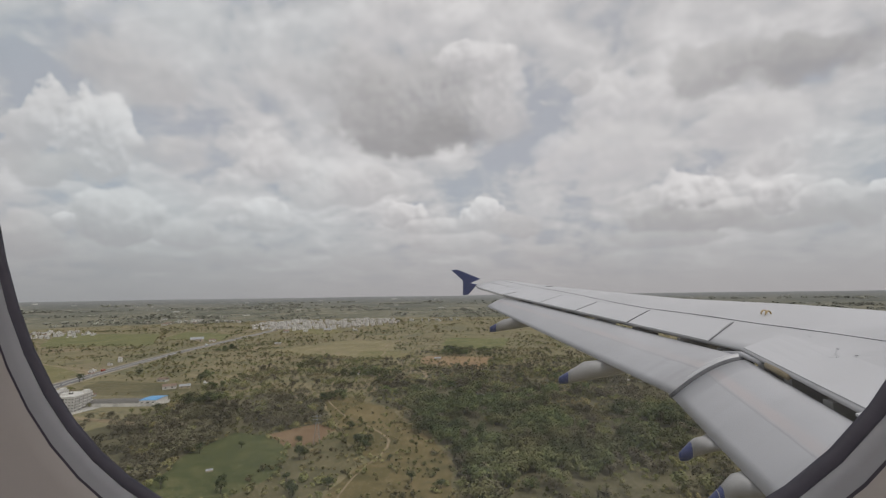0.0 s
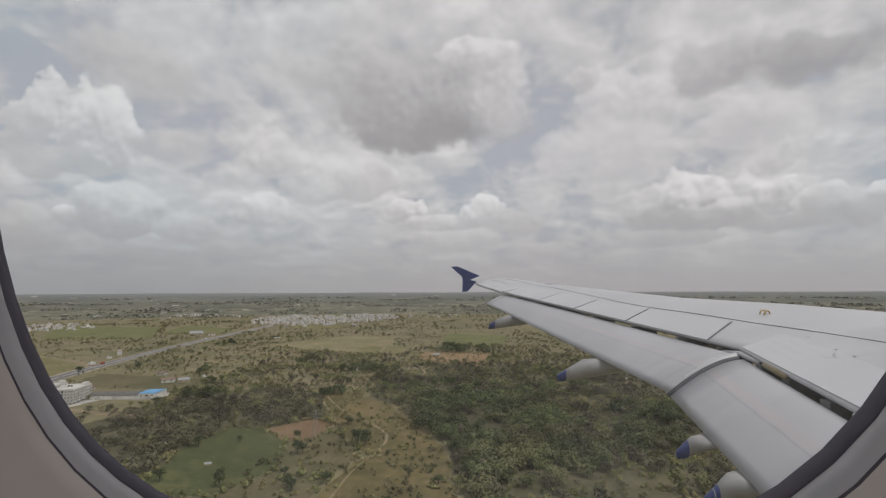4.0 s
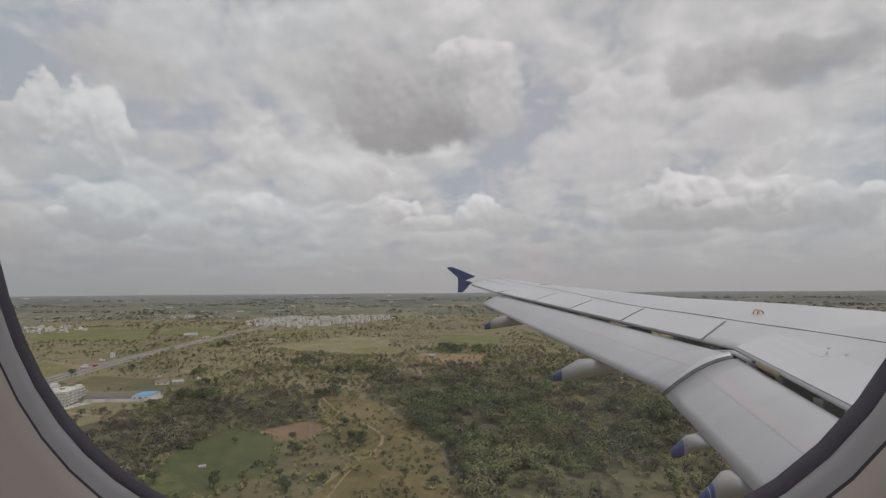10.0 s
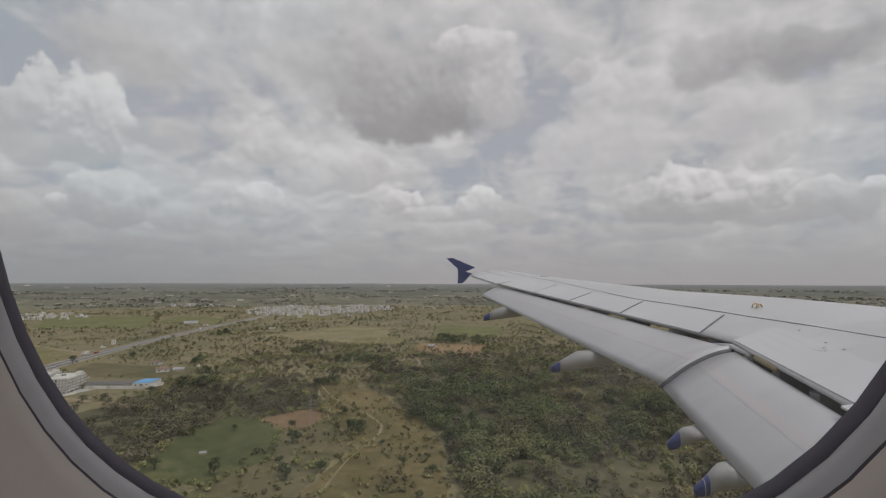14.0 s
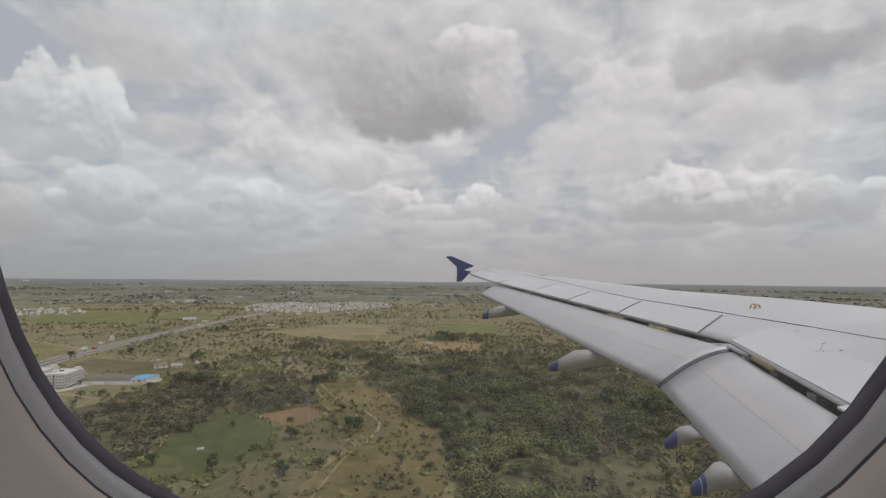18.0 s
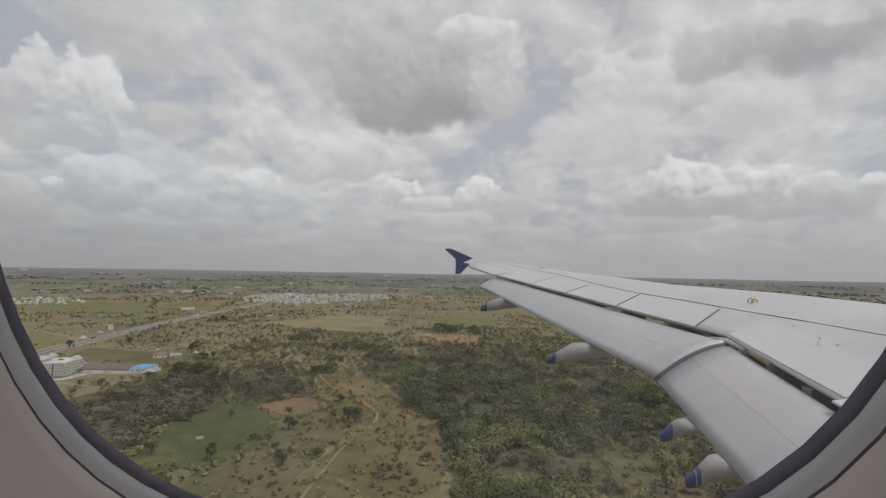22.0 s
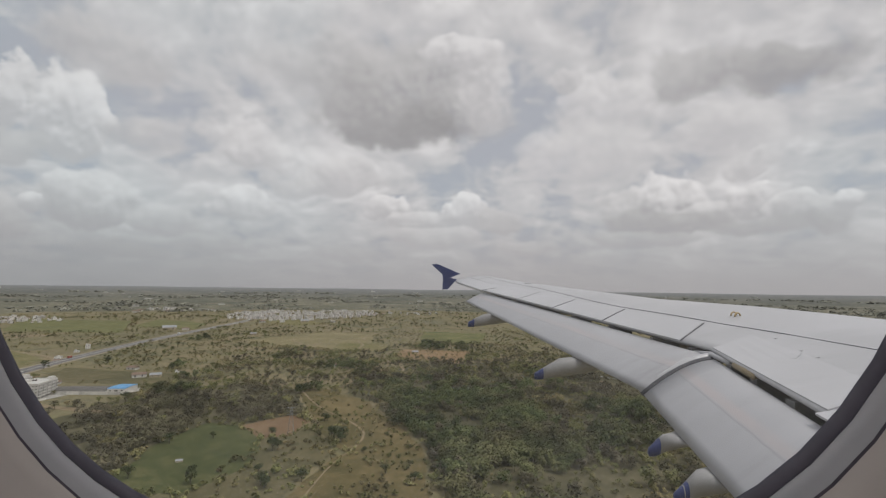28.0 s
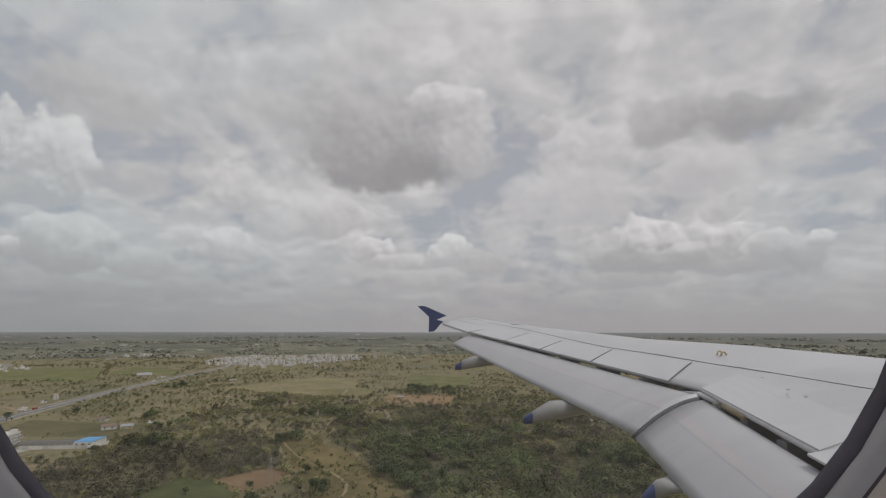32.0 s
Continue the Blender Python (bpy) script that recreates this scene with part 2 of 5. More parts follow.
def wing_paint(name, tone, rough, streak=0.10, band=None):
    """Grey-white aircraft enamel with faint grime drawn out along the chord."""
    m, n, s = principled(name)
    at = n.add("ShaderNodeTexCoord").outputs["Object"]
    long = n.add("ShaderNodeMapping", {"Vector": at, "Scale": (0.5, 5.0, 1.0)}).outputs[0]
    a = n.noise(long, 2.0, 6.0, 0.6)
    b = n.noise(at, 0.9, 4.0, 0.5)
    c = n.noise(at, 40.0, 3.0, 0.6)
    f = n.smooth(n.math("ADD", n.math("MULTIPLY", a, 0.5), n.math("ADD", n.math("MULTIPLY", b, 0.4), n.math("MULTIPLY", c, 0.1))), 0.35, 0.65)
    dim = tuple(v * (1 - 2 * streak) for v in tone)
    col = n.mix(f, (*dim, 1), (*tone, 1))
    if band:
        # a worn, polished stripe along the span where the flap slides under the spoilers
        chord = n.add("ShaderNodeAttribute")
        chord.attribute_name = "chord"
        along = n.add("ShaderNodeMapping", {"Vector": at, "Scale": (0.6, 0.6, 2.0)}).outputs[0]
        wav = n.math("ADD", chord.outputs["Fac"], n.math("MULTIPLY", n.math("SUBTRACT", n.noise(along, 2.5, 5.0, 0.6), 0.5), 0.05))
        worn = n.math("MULTIPLY", n.smooth(wav, 0.40, 0.50), n.smooth(wav, 0.54, 0.58, 1.0, 0.0))
        patchy = n.smooth(n.noise(along, 1.1, 4.0, 0.6), 0.35, 0.65, 0.35, 1.0)
        col = n.mix(n.math("MULTIPLY", worn, patchy), col, (*band, 1))
        line = n.math("MULTIPLY", n.smooth(wav, 0.565, 0.58), n.smooth(wav, 0.585, 0.60, 1.0, 0.0))
        col = n.mix(n.math("MULTIPLY", line, 0.35), col, (0.25, 0.24, 0.25, 1))
    n.put(s.inputs["Base Color"], col)
    n.put(s.inputs["Roughness"], n.smooth(a, 0.25, 0.75, rough - 0.07, rough + 0.07))
    s.inputs["Coat Weight"].default_value = 0.15
    s.inputs["Coat Roughness"].default_value = 0.25
    return m


def foliage(name, tones, dry):
    """Leaf clumps: tone by clump, browner where dry."""
    m, n, s = principled(name)
    isl = n.add("ShaderNodeNewGeometry").outputs["Random Per Island"]
    ob = n.add("ShaderNodeObjectInfo").outputs["Random"]
    at = n.add("ShaderNodeTexCoord").outputs["Object"]
    patch = n.noise(at, 0.022, 4.0, 0.6)
    grain = n.noise(at, 2.2, 3.0, 0.6)
    tree = n.smooth(n.noise(at, 0.17, 2.0, 0.5), 0.30, 0.70)
    f = n.math("ADD", n.math("MULTIPLY", isl, 0.22), n.math("ADD", n.math("MULTIPLY", ob, 0.12), n.math("ADD", n.math("MULTIPLY", grain, 0.22), n.math("MULTIPLY", tree, 0.44))))
    col = n.ramp(f, [(0.15, tones[0]), (0.5, tones[1]), (0.85, tones[2])])
    col = n.mix(n.smooth(patch, 0.42, 0.66), col, (*dry, 1))
    broad = n.smooth(n.noise(at, 0.026, 4.0, 0.6), 0.36, 0.64, 0.62, 1.55)
    n.put(s.inputs["Base Color"], n.mix(1.0, col, n.add("ShaderNodeCombineColor", {0: broad, 1: broad, 2: broad}).outputs[0], "MULTIPLY"))
    s.inputs["Roughness"].default_value = 0.85
    s.inputs["Specular IOR Level"].default_value = 0.2
    return m


def earth():
    """The plain: a patchwork of fields, dry grass, bare soil and scrub."""
    m, n, s = principled("dry_plain")
    at = n.add("ShaderNodeTexCoord").outputs["Object"]
    warp = n.add("ShaderNodeVectorMath", {0: n.noise(at, 0.004, 4.0, colour=True), 1: (0.5, 0.5, 0.5)})
    warp.operation = "SUBTRACT"
    bent = n.add("ShaderNodeVectorMath", {0: warp.outputs[0], 1: (240, 240, 0), 2: at})
    bent.operation, bent = "MULTIPLY_ADD", bent.outputs[0]
    skew = n.add("ShaderNodeMapping", {"Vector": bent, "Rotation": (0, 0, 0.35), "Scale": (1.0, 0.62, 1.0)}).outputs[0]
    plot = n.add("ShaderNodeTexVoronoi", {"Vector": skew, "Scale": 0.0062, "Randomness": 0.9})
    plot.distance = "CHEBYCHEV"
    pick = n.add("ShaderNodeSeparateColor", {0: plot.outputs["Color"]}).outputs[0]
    fields = n.ramp(pick, [(0.0, (0.157, 0.138, 0.074)), (0.2, (0.226, 0.185, 0.093)), (0.38, (0.129, 0.123, 0.066)), (0.55, (0.286, 0.212, 0.119)), (0.7, (0.182, 0.167, 0.082)), (0.86, (0.301, 0.206, 0.133)), (1.0, (0.151, 0.144, 0.082))])
    n1, n2, n3, n4 = n.noise(at, 0.0035, 5.0, 0.6), n.noise(at, 0.018, 6.0, 0.62), n.noise(at, 0.085, 7.0, 0.7), n.noise(at, 0.6, 5.0, 0.65)
    grass = n.ramp(n2, [(0.30, (0.113, 0.107, 0.054)), (0.48, (0.204, 0.167, 0.083)), (0.62, (0.279, 0.212, 0.119)), (0.75, (0.361, 0.248, 0.157))])
    col = n.mix(n.smooth(n1, 0.36, 0.56), fields, grass)
    bare = n.math("MULTIPLY", n.smooth(n3, 0.57, 0.70), n.smooth(n2, 0.46, 0.62))
    col = n.mix(n.math("MULTIPLY", bare, 0.8), col, (0.437, 0.295, 0.193, 1))
    lush = n.math("MULTIPLY", n.smooth(n.noise(at, 0.03, 5.0, 0.6), 0.52, 0.66), n.smooth(n3, 0.44, 0.58))
    col = n.mix(n.math("MULTIPLY", lush, 0.75), col, (0.265, 0.245, 0.105, 1))
    tuft = n.smooth(n3, 0.36, 0.50, 0.85, 0.0)
    col = n.mix(tuft, col, (0.090, 0.085, 0.045, 1))
    col = n.mix(n.smooth(n4, 0.35, 0.62, 0.55, 0.0), col, (0.106, 0.094, 0.054, 1))
    col = n.mix(1.0, col, (1.00, 1.04, 1.13, 1), "MULTIPLY")
    n.put(s.inputs["Base Color"], col)
    s.inputs["Roughness"].default_value = 0.95
    s.inputs["Specular IOR Level"].default_value = 0.1
    n.put(s.inputs["Normal"], n.add("ShaderNodeBump", {"Strength": 0.6, "Distance": 0.6, "Height": n3}).outputs[0])
    return m


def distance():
    """Far farmland: belts of grey-green woods, dull fields and a few pale clearings, with haze painted in."""
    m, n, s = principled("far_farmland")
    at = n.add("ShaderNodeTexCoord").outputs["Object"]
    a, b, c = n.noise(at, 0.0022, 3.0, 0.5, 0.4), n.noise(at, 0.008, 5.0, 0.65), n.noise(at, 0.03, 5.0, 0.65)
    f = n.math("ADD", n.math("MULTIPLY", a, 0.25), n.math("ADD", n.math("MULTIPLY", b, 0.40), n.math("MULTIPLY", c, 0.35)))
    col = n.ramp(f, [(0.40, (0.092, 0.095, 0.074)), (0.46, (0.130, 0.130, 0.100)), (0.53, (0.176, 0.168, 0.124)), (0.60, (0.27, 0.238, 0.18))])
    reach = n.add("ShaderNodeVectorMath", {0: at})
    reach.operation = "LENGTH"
    # haze put into the base colour: bluish grey that thickens and pales with distance
    far_haze = n.smooth(reach.outputs["Value"], 2500, 4600, 0.0, 0.85)
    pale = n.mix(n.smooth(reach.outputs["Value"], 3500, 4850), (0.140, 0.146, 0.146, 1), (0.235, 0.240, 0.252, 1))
    n.put(s.inputs["Base Color"], n.mix(far_haze, col, pale))
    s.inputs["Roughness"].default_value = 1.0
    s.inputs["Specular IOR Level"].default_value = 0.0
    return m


def turf(name, tones, dark, rows=0.0):
    """Open ground: three tones mottled at field, patch and tuft size, with dark tufts; rows: spacing of furrows."""
    m, n, s = principled(name)
    at = n.add("ShaderNodeTexCoord").outputs["Object"]
    a, b, c = n.noise(at, 0.016, 4.0, 0.6), n.noise(at, 0.09, 6.0, 0.65), n.noise(at, 0.55, 5.0, 0.65)
    f = n.math("ADD", n.math("MULTIPLY", a, 0.35), n.math("ADD", n.math("MULTIPLY", b, 0.40), n.math("MULTIPLY", c, 0.25)))
    col = n.ramp(f, [(0.42, tones[0]), (0.5, tones[1]), (0.57, tones[2])])
    col = n.mix(n.math("MULTIPLY", n.smooth(c, 0.52, 0.68), n.smooth(b, 0.40, 0.58)), col, (*dark, 1))
    if rows:
        w = n.add("ShaderNodeTexWave", {"Vector": at, "Scale": 1 / rows, "Distortion": 1.5, "Detail": 2.0})
        col = n.mix(n.smooth(w.outputs["Fac"], 0.2, 0.8, 0.25, 0.0), col, (*dark, 1))
    n.put(s.inputs["Base Color"], col)
    s.inputs["Roughness"].default_value = 0.95
    s.inputs["Specular IOR Level"].default_value = 0.1
    n.put(s.inputs["Normal"], n.add("ShaderNodeBump", {"Strength": 0.5, "Distance": 0.4, "Height": c}).outputs[0])
    return m


def window_film():
    """A clear acrylic pane with smears and a thin greasy film that also stands in for haze."""
    m = bpy.data.materials.new("cabin_pane")
    m.use_nodes = True
    n = Nodes(m.node_tree)
    at = n.add("ShaderNodeTexCoord").outputs["Object"]
    smear = n.add("ShaderNodeMapping", {"Vector": at, "Scale": (14, 14, 9), "Rotation": (0, 0.6, 0)}).outputs[0]
    # the even share veils the land like haze and lifts the darks; smears add to it
    f = n.math("ADD", 0.055, n.smooth(n.noise(smear, 1.0, 5.0, 0.6, 0.8), 0.48, 0.75, 0.0, 0.05))
    clear = (0.965, 0.97, 0.97, 1)
    film = n.add("ShaderNodeBsdfTranslucent", {"Color": (0.8, 0.8, 0.8, 1)}).outputs[0]
    see = n.add("ShaderNodeBsdfTransparent", {"Color": clear}).outputs[0]
    both = n.add("ShaderNodeMixShader", {0: f, 1: see, 2: film}).outputs[0]
    gloss = n.add("ShaderNodeBsdfGlossy", {"Roughness": 0.03}).outputs[0]
    fres = n.add("ShaderNodeFresnel", {"IOR": 1.35}).outputs[0]
    out = n.add("ShaderNodeOutputMaterial")
    n.put(out.inputs[0], n.add("ShaderNodeMixShader", {0: n.math("MULTIPLY", fres, 0.6), 1: both, 2: gloss}).outputs[0])
    return m


def glow(name, colour, strength):
    m, n, s = principled(name)
    s.inputs["Base Color"].default_value = (0.8, 0.8, 0.8, 1)
    s.inputs["Emission Color"].default_value = (*colour, 1)
    s.inputs["Emission Strength"].default_value = strength
    return m


WING_GREY = wing_paint("wing_grey_enamel", (0.490, 0.484, 0.508), 0.42)
SPOILER_GREY = wing_paint("spoiler_grey_enamel", (0.505, 0.50, 0.525), 0.40, 0.07)
FLAP_GREY = wing_paint("flap_grey_enamel", (0.432, 0.428, 0.455), 0.38, 0.08, (0.46, 0.415, 0.422))
RIVET = plain("worn_rivet_heads", (0.25, 0.25, 0.27), (0.36, 0.36, 0.38), 8.0, 0.6)
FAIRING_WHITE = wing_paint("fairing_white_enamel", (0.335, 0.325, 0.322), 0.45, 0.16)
FENCE_BLUE = plain("dark_blue_enamel", (0.024, 0.034, 0.12), (0.038, 0.052, 0.17), 2.0, 0.35)
SEAM = plain("dark_sealant", (0.06, 0.06, 0.07), (0.10, 0.10, 0.11), 3.0, 0.7)
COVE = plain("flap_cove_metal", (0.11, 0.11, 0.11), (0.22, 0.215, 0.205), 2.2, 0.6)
BRASS = plain("yellow_hook_paint", (0.36, 0.25, 0.10), (0.44, 0.33, 0.16), 10.0, 0.5)
RUBBER = plain("grey_rubber_seal", (0.085, 0.082, 0.105), (0.12, 0.115, 0.145), 30.0, 0.6)
REVEAL = plain("pale_window_surround", (0.40, 0.41, 0.44), (0.46, 0.47, 0.50), 12.0, 0.4)
GROOVE = plain("dark_groove", (0.05, 0.045, 0.065), (0.08, 0.07, 0.09), 30.0, 0.6)
LINING = plain("beige_cabin_lining", (0.47, 0.435, 0.41), (0.52, 0.48, 0.455), 8.0, 0.65, 0.0, 0.0003)
FUSELAGE = wing_paint("fuselage_white_enamel", (0.75, 0.75, 0.76), 0.35, 0.04)
CARPET = plain("cabin_carpet", (0.03, 0.035, 0.06), (0.05, 0.05, 0.08), 20.0, 0.95)
PANE = window_film()
LAMP = glow("added_light_diffuser", (1.0, 0.97, 0.96), 2.0)
EARTH = earth()
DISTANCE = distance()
TAN = plain("tan_primer", (0.22, 0.17, 0.10), (0.32, 0.26, 0.16), 3.0, 0.6)
ASPHALT = plain("worn_asphalt", (0.105, 0.10, 0.10), (0.15, 0.145, 0.14), 0.06, 0.9)
VERGE = plain("dusty_verge", (0.22, 0.18, 0.12), (0.30, 0.25, 0.17), 0.08, 0.95)
TRACK = plain("ochre_dirt_track", (0.19, 0.145, 0.08), (0.27, 0.205, 0.125), 0.1, 0.95)
PAINT = plain("road_paint", (0.45, 0.45, 0.43), (0.6, 0.6, 0.58), 0.5, 0.8)
CROP = turf("green_crop", [(0.056, 0.068, 0.028), (0.078, 0.090, 0.036), (0.128, 0.126, 0.056)], (0.082, 0.074, 0.040), 9.0)
SOIL = turf("red_tilled_soil", [(0.155, 0.095, 0.055), (0.195, 0.125, 0.075), (0.24, 0.165, 0.10)], (0.11, 0.085, 0.05), 6.0)
CLAY = turf("orange_clay", [(0.20, 0.135, 0.075), (0.255, 0.17, 0.095), (0.30, 0.21, 0.125)], (0.13, 0.10, 0.06))
STUBBLE = turf("olive_stubble", [(0.085, 0.080, 0.042), (0.125, 0.110, 0.060), (0.16, 0.135, 0.075)], (0.055, 0.058, 0.03))
MEADOW = turf("ochre_meadow", [(0.135, 0.130, 0.058), (0.175, 0.158, 0.074), (0.22, 0.185, 0.095)], (0.085, 0.085, 0.042))
DRYGRASS = turf("pale_dry_grass", [(0.090, 0.080, 0.036), (0.140, 0.112, 0.052), (0.200, 0.152, 0.076)], (0.058, 0.056, 0.027))
HAY = turf("pale_hay_grass", [(0.165, 0.145, 0.078), (0.215, 0.185, 0.102), (0.27, 0.225, 0.13)], (0.11, 0.105, 0.055))
WOODFLOOR = turf("brown_wood_floor", [(0.072, 0.068, 0.040), (0.106, 0.096, 0.056), (0.150, 0.130, 0.080)], (0.050, 0.052, 0.030))
LUSH = turf("fresh_grass", [(0.105, 0.112, 0.048), (0.145, 0.145, 0.062), (0.185, 0.175, 0.080)], (0.07, 0.075, 0.036))
BRIGHTCROP = plain("bright_green_crop", (0.16, 0.20, 0.05), (0.22, 0.25, 0.07), 0.05, 0.9, 0, 0.3)
WHITEWASH = plain("whitewashed_plaster", (0.48, 0.46, 0.43), (0.60, 0.58, 0.545), 0.25, 0.85, spread=0.22)
TOWNWALL = plain("mixed_town_plaster", (0.40, 0.375, 0.35), (0.68, 0.65, 0.62), 0.03, 0.85)
OCHREWALL = plain("ochre_plaster", (0.33, 0.28, 0.19), (0.42, 0.36, 0.26), 0.3, 0.85)
ROOFTOP = plain("concrete_rooftop", (0.40, 0.39, 0.37), (0.52, 0.50, 0.47), 0.3, 0.9, spread=0.12)
GLASS = plain("dark_window_opening", (0.06, 0.063, 0.066), (0.10, 0.102, 0.104), 1.0, 0.25)
BLUEROOF = plain("blue_sheet_roof", (0.07, 0.25, 0.48), (0.10, 0.31, 0.56), 0.2, 0.45)
GREYROOF = plain("ribbed_metal_roof", (0.24, 0.245, 0.25), (0.36, 0.365, 0.37), 0.3, 0.5)
OLDROOF = plain("dark_cement_sheet", (0.085, 0.08, 0.075), (0.16, 0.15, 0.135), 0.25, 0.9)
TILEROOF = plain("terracotta_roof", (0.17, 0.115, 0.085), (0.25, 0.18, 0.14), 0.4, 0.85)
CONCRETE = plain("yard_concrete", (0.30, 0.29, 0.27), (0.40, 0.385, 0.36), 0.1, 0.9)
BARK = plain("grey_brown_bark", (0.10, 0.085, 0.065), (0.17, 0.145, 0.115), 1.5, 0.95)
LEAF_DARK = foliage("dark_green_leaves", [(0.030, 0.041, 0.019), (0.064, 0.080, 0.032), (0.130, 0.142, 0.056)], (0.122, 0.114, 0.054))
LEAF_OLIVE = foliage("olive_leaves", [(0.084, 0.090, 0.036), (0.140, 0.142, 0.056), (0.215, 0.202, 0.088)], (0.195, 0.160, 0.082))
LEAF_DRY = foliage("dry_brown_scrub", [(0.068, 0.060, 0.038), (0.108, 0.094, 0.060), (0.158, 0.136, 0.088)], (0.104, 0.096, 0.054))
# far leaves hold the air's haze in their colour, greyer and paler than near ones
LEAF_FAR = foliage("far_hazed_leaves", [(0.163, 0.164, 0.135), (0.195, 0.195, 0.161), (0.227, 0.224, 0.182)], (0.208, 0.202, 0.163))
CARWHITE = plain("white_vehicle_paint", (0.65, 0.65, 0.65), (0.7, 0.7, 0.7), 1.0, 0.3)
CARRED = plain("red_vehicle_paint", (0.30, 0.05, 0.03), (0.36, 0.07, 0.04), 1.0, 0.35)
TYRE = plain("black_tyre", (0.015, 0.015, 0.015), (0.03, 0.03, 0.03), 3.0, 0.9)
STEEL = plain("galvanised_steel", (0.30, 0.31, 0.32), (0.40, 0.41, 0.42), 1.0, 0.45, 0.7)

# ---- mesh helpers ----


def mesh(name, verts, faces, material, smooth=False):
    me = bpy.data.meshes.new(name)
    me.from_pydata([tuple(v) for v in verts], [], [tuple(f) for f in faces])
    me.materials.append(material)
    if smooth:
        me.polygons.foreach_set("use_smooth", [True] * len(me.polygons))
    me.update()
    return me


def thing(name, at=(0, 0, 0), turn=0.0, label="", category="", group="", kind=""):
    ob = new(name)
    ob.empty_display_size = 0.5
    ob.matrix_basis = pose(*at, 0, 0, turn)
    return tagged(ob, label, category, group, kind)


def part(name, me, parent, label="", at=(0, 0, 0), turn=0.0):
    ob = new(name, me)
    ob.parent = parent
    ob.matrix_basis = pose(*at, 0, 0, turn)
    return tagged(ob, label)


def box_data(x0, x1, y0, y1, z0, z1):
    v = [(x, y, z) for z in (z0, z1) for y in (y0, y1) for x in (x0, x1)]
    f = [(0, 2, 3, 1), (4, 5, 7, 6), (0, 1, 5, 4), (1, 3, 7, 5), (3, 2, 6, 7), (2, 0, 4, 6)]
    return v, f


def box(name, x0, x1, y0, y1, z0, z1, material, bevel=0.0):
    me = mesh(name, *box_data(x0, x1, y0, y1, z0, z1), material)
    if bevel:
        bm = bmesh.new()
        bm.from_mesh(me)
        bmesh.ops.bevel(bm, geom=bm.edges[:], offset=bevel, segments=2, affect="EDGES")
        bm.to_mesh(me)
        bm.free()
    return me


def merged(name, pieces, material, smooth=False):
    """One mesh from several (verts, faces)."""
    verts, faces = [], []
    for v, f in pieces:
        k = len(verts)
        verts += list(v)
        faces += [tuple(i + k for i in q) for q in f]
    return mesh(name, verts, faces, material, smooth)


def grid_data(rows, closed=False):
    """A sheet through rows of points."""
    n = len(rows[0])
    verts = [p for r in rows for p in r]
    faces = []
    for i in range(len(rows) - 1):
        for j in range(n if closed else n - 1):
            k = (j + 1) % n
            faces.append((i * n + j, i * n + k, (i + 1) * n + k, (i + 1) * n + j))
    return verts, faces


def slab_data(top, depth):
    """A closed slab: a sheet of points and the same sheet lowered by depth."""
    r, c = len(top), len(top[0])
    low = [[(p[0], p[1], p[2] - depth) for p in row] for row in top]
    v1, f1 = grid_data(top)
    v2, f2 = grid_data(low)
    k = len(v1)
    faces = f1 + [tuple(i + k for i in reversed(q)) for q in f2]
    rim = [j for j in range(c)] + [i * c + c - 1 for i in range(1, r)] + [(r - 1) * c + j for j in range(c - 2, -1, -1)] + [i * c for i in range(r - 2, 0, -1)]
    for a, b in zip(rim, rim[1:] + rim[:1]):
        faces.append((a, b, b + k, a + k))
    return v1 + v2, faces


def prism_data(outline, z0, z1):
    n = len(outline)
    v = [(x, y, z0) for x, y in outline] + [(x, y, z1) for x, y in outline]
    f = [tuple(range(n))[::-1], tuple(range(n, 2 * n))] + [(i, (i + 1) % n, n + (i + 1) % n, n + i) for i in range(n)]
    return v, f


def tube_data(path, radii, sides=8):
    rows = []
    for i, p in enumerate(path):
        a, b = Vector(path[max(i - 1, 0)]), Vector(path[min(i + 1, len(path) - 1)])
        q = (b - a).to_track_quat("Z", "Y")
        rows.append([tuple(Vector(p) + q @ Vector((radii[i] * math.cos(t), radii[i] * math.sin(t), 0))) for t in np.linspace(0, 2 * math.pi, sides, endpoint=False)])
    v, f = grid_data(rows, True)
    n = len(v)
    return v, f + [tuple(range(sides))[::-1], tuple(range(n - sides, n))]


# ---- the cabin: lining with its window, closed round the eye ----
WIN_X, WIN_Z, WIN_A, WIN_B, WIN_N, WIN_Y = -0.0271, 0.1508, 0.125, 0.2048, 2.93, 0.1005


def oval(grow, y, count=96):
    """The window's rounded outline, grown outward, at a distance from the eye."""
    pts = []
    for t in np.linspace(0, 2 * math.pi, count, endpoint=False):
        c, s = math.cos(t), math.sin(t)
        k = (abs(c) ** WIN_N + abs(s) ** WIN_N) ** (-1 / WIN_N)
        pts.append((WIN_X + (WIN_A + grow) * k * c, y, ALT + WIN_Z + (WIN_B + grow) * k * s))
    return pts


def squared(x0, x1, z0, z1, y, count=96):
    """The same count of points on a rectangle round the window."""
    pts = []
    for t in np.linspace(0, 2 * math.pi, count, endpoint=False):
        c, s = math.cos(t), math.sin(t)
        k = min((x1 - WIN_X) / c if c > 1e-9 else 1e9, (x0 - WIN_X) / c if c < -1e-9 else 1e9, (z1 - WIN_Z) / s if s > 1e-9 else 1e9, (z0 - WIN_Z) / s if s < -1e-9 else 1e9)
        pts.append((WIN_X + k * c, y, ALT + WIN_Z + k * s))
    return pts


def rings(name, steps, material):
    return mesh(name, *grid_data([oval(g, y) for g, y in steps], True), material, True)


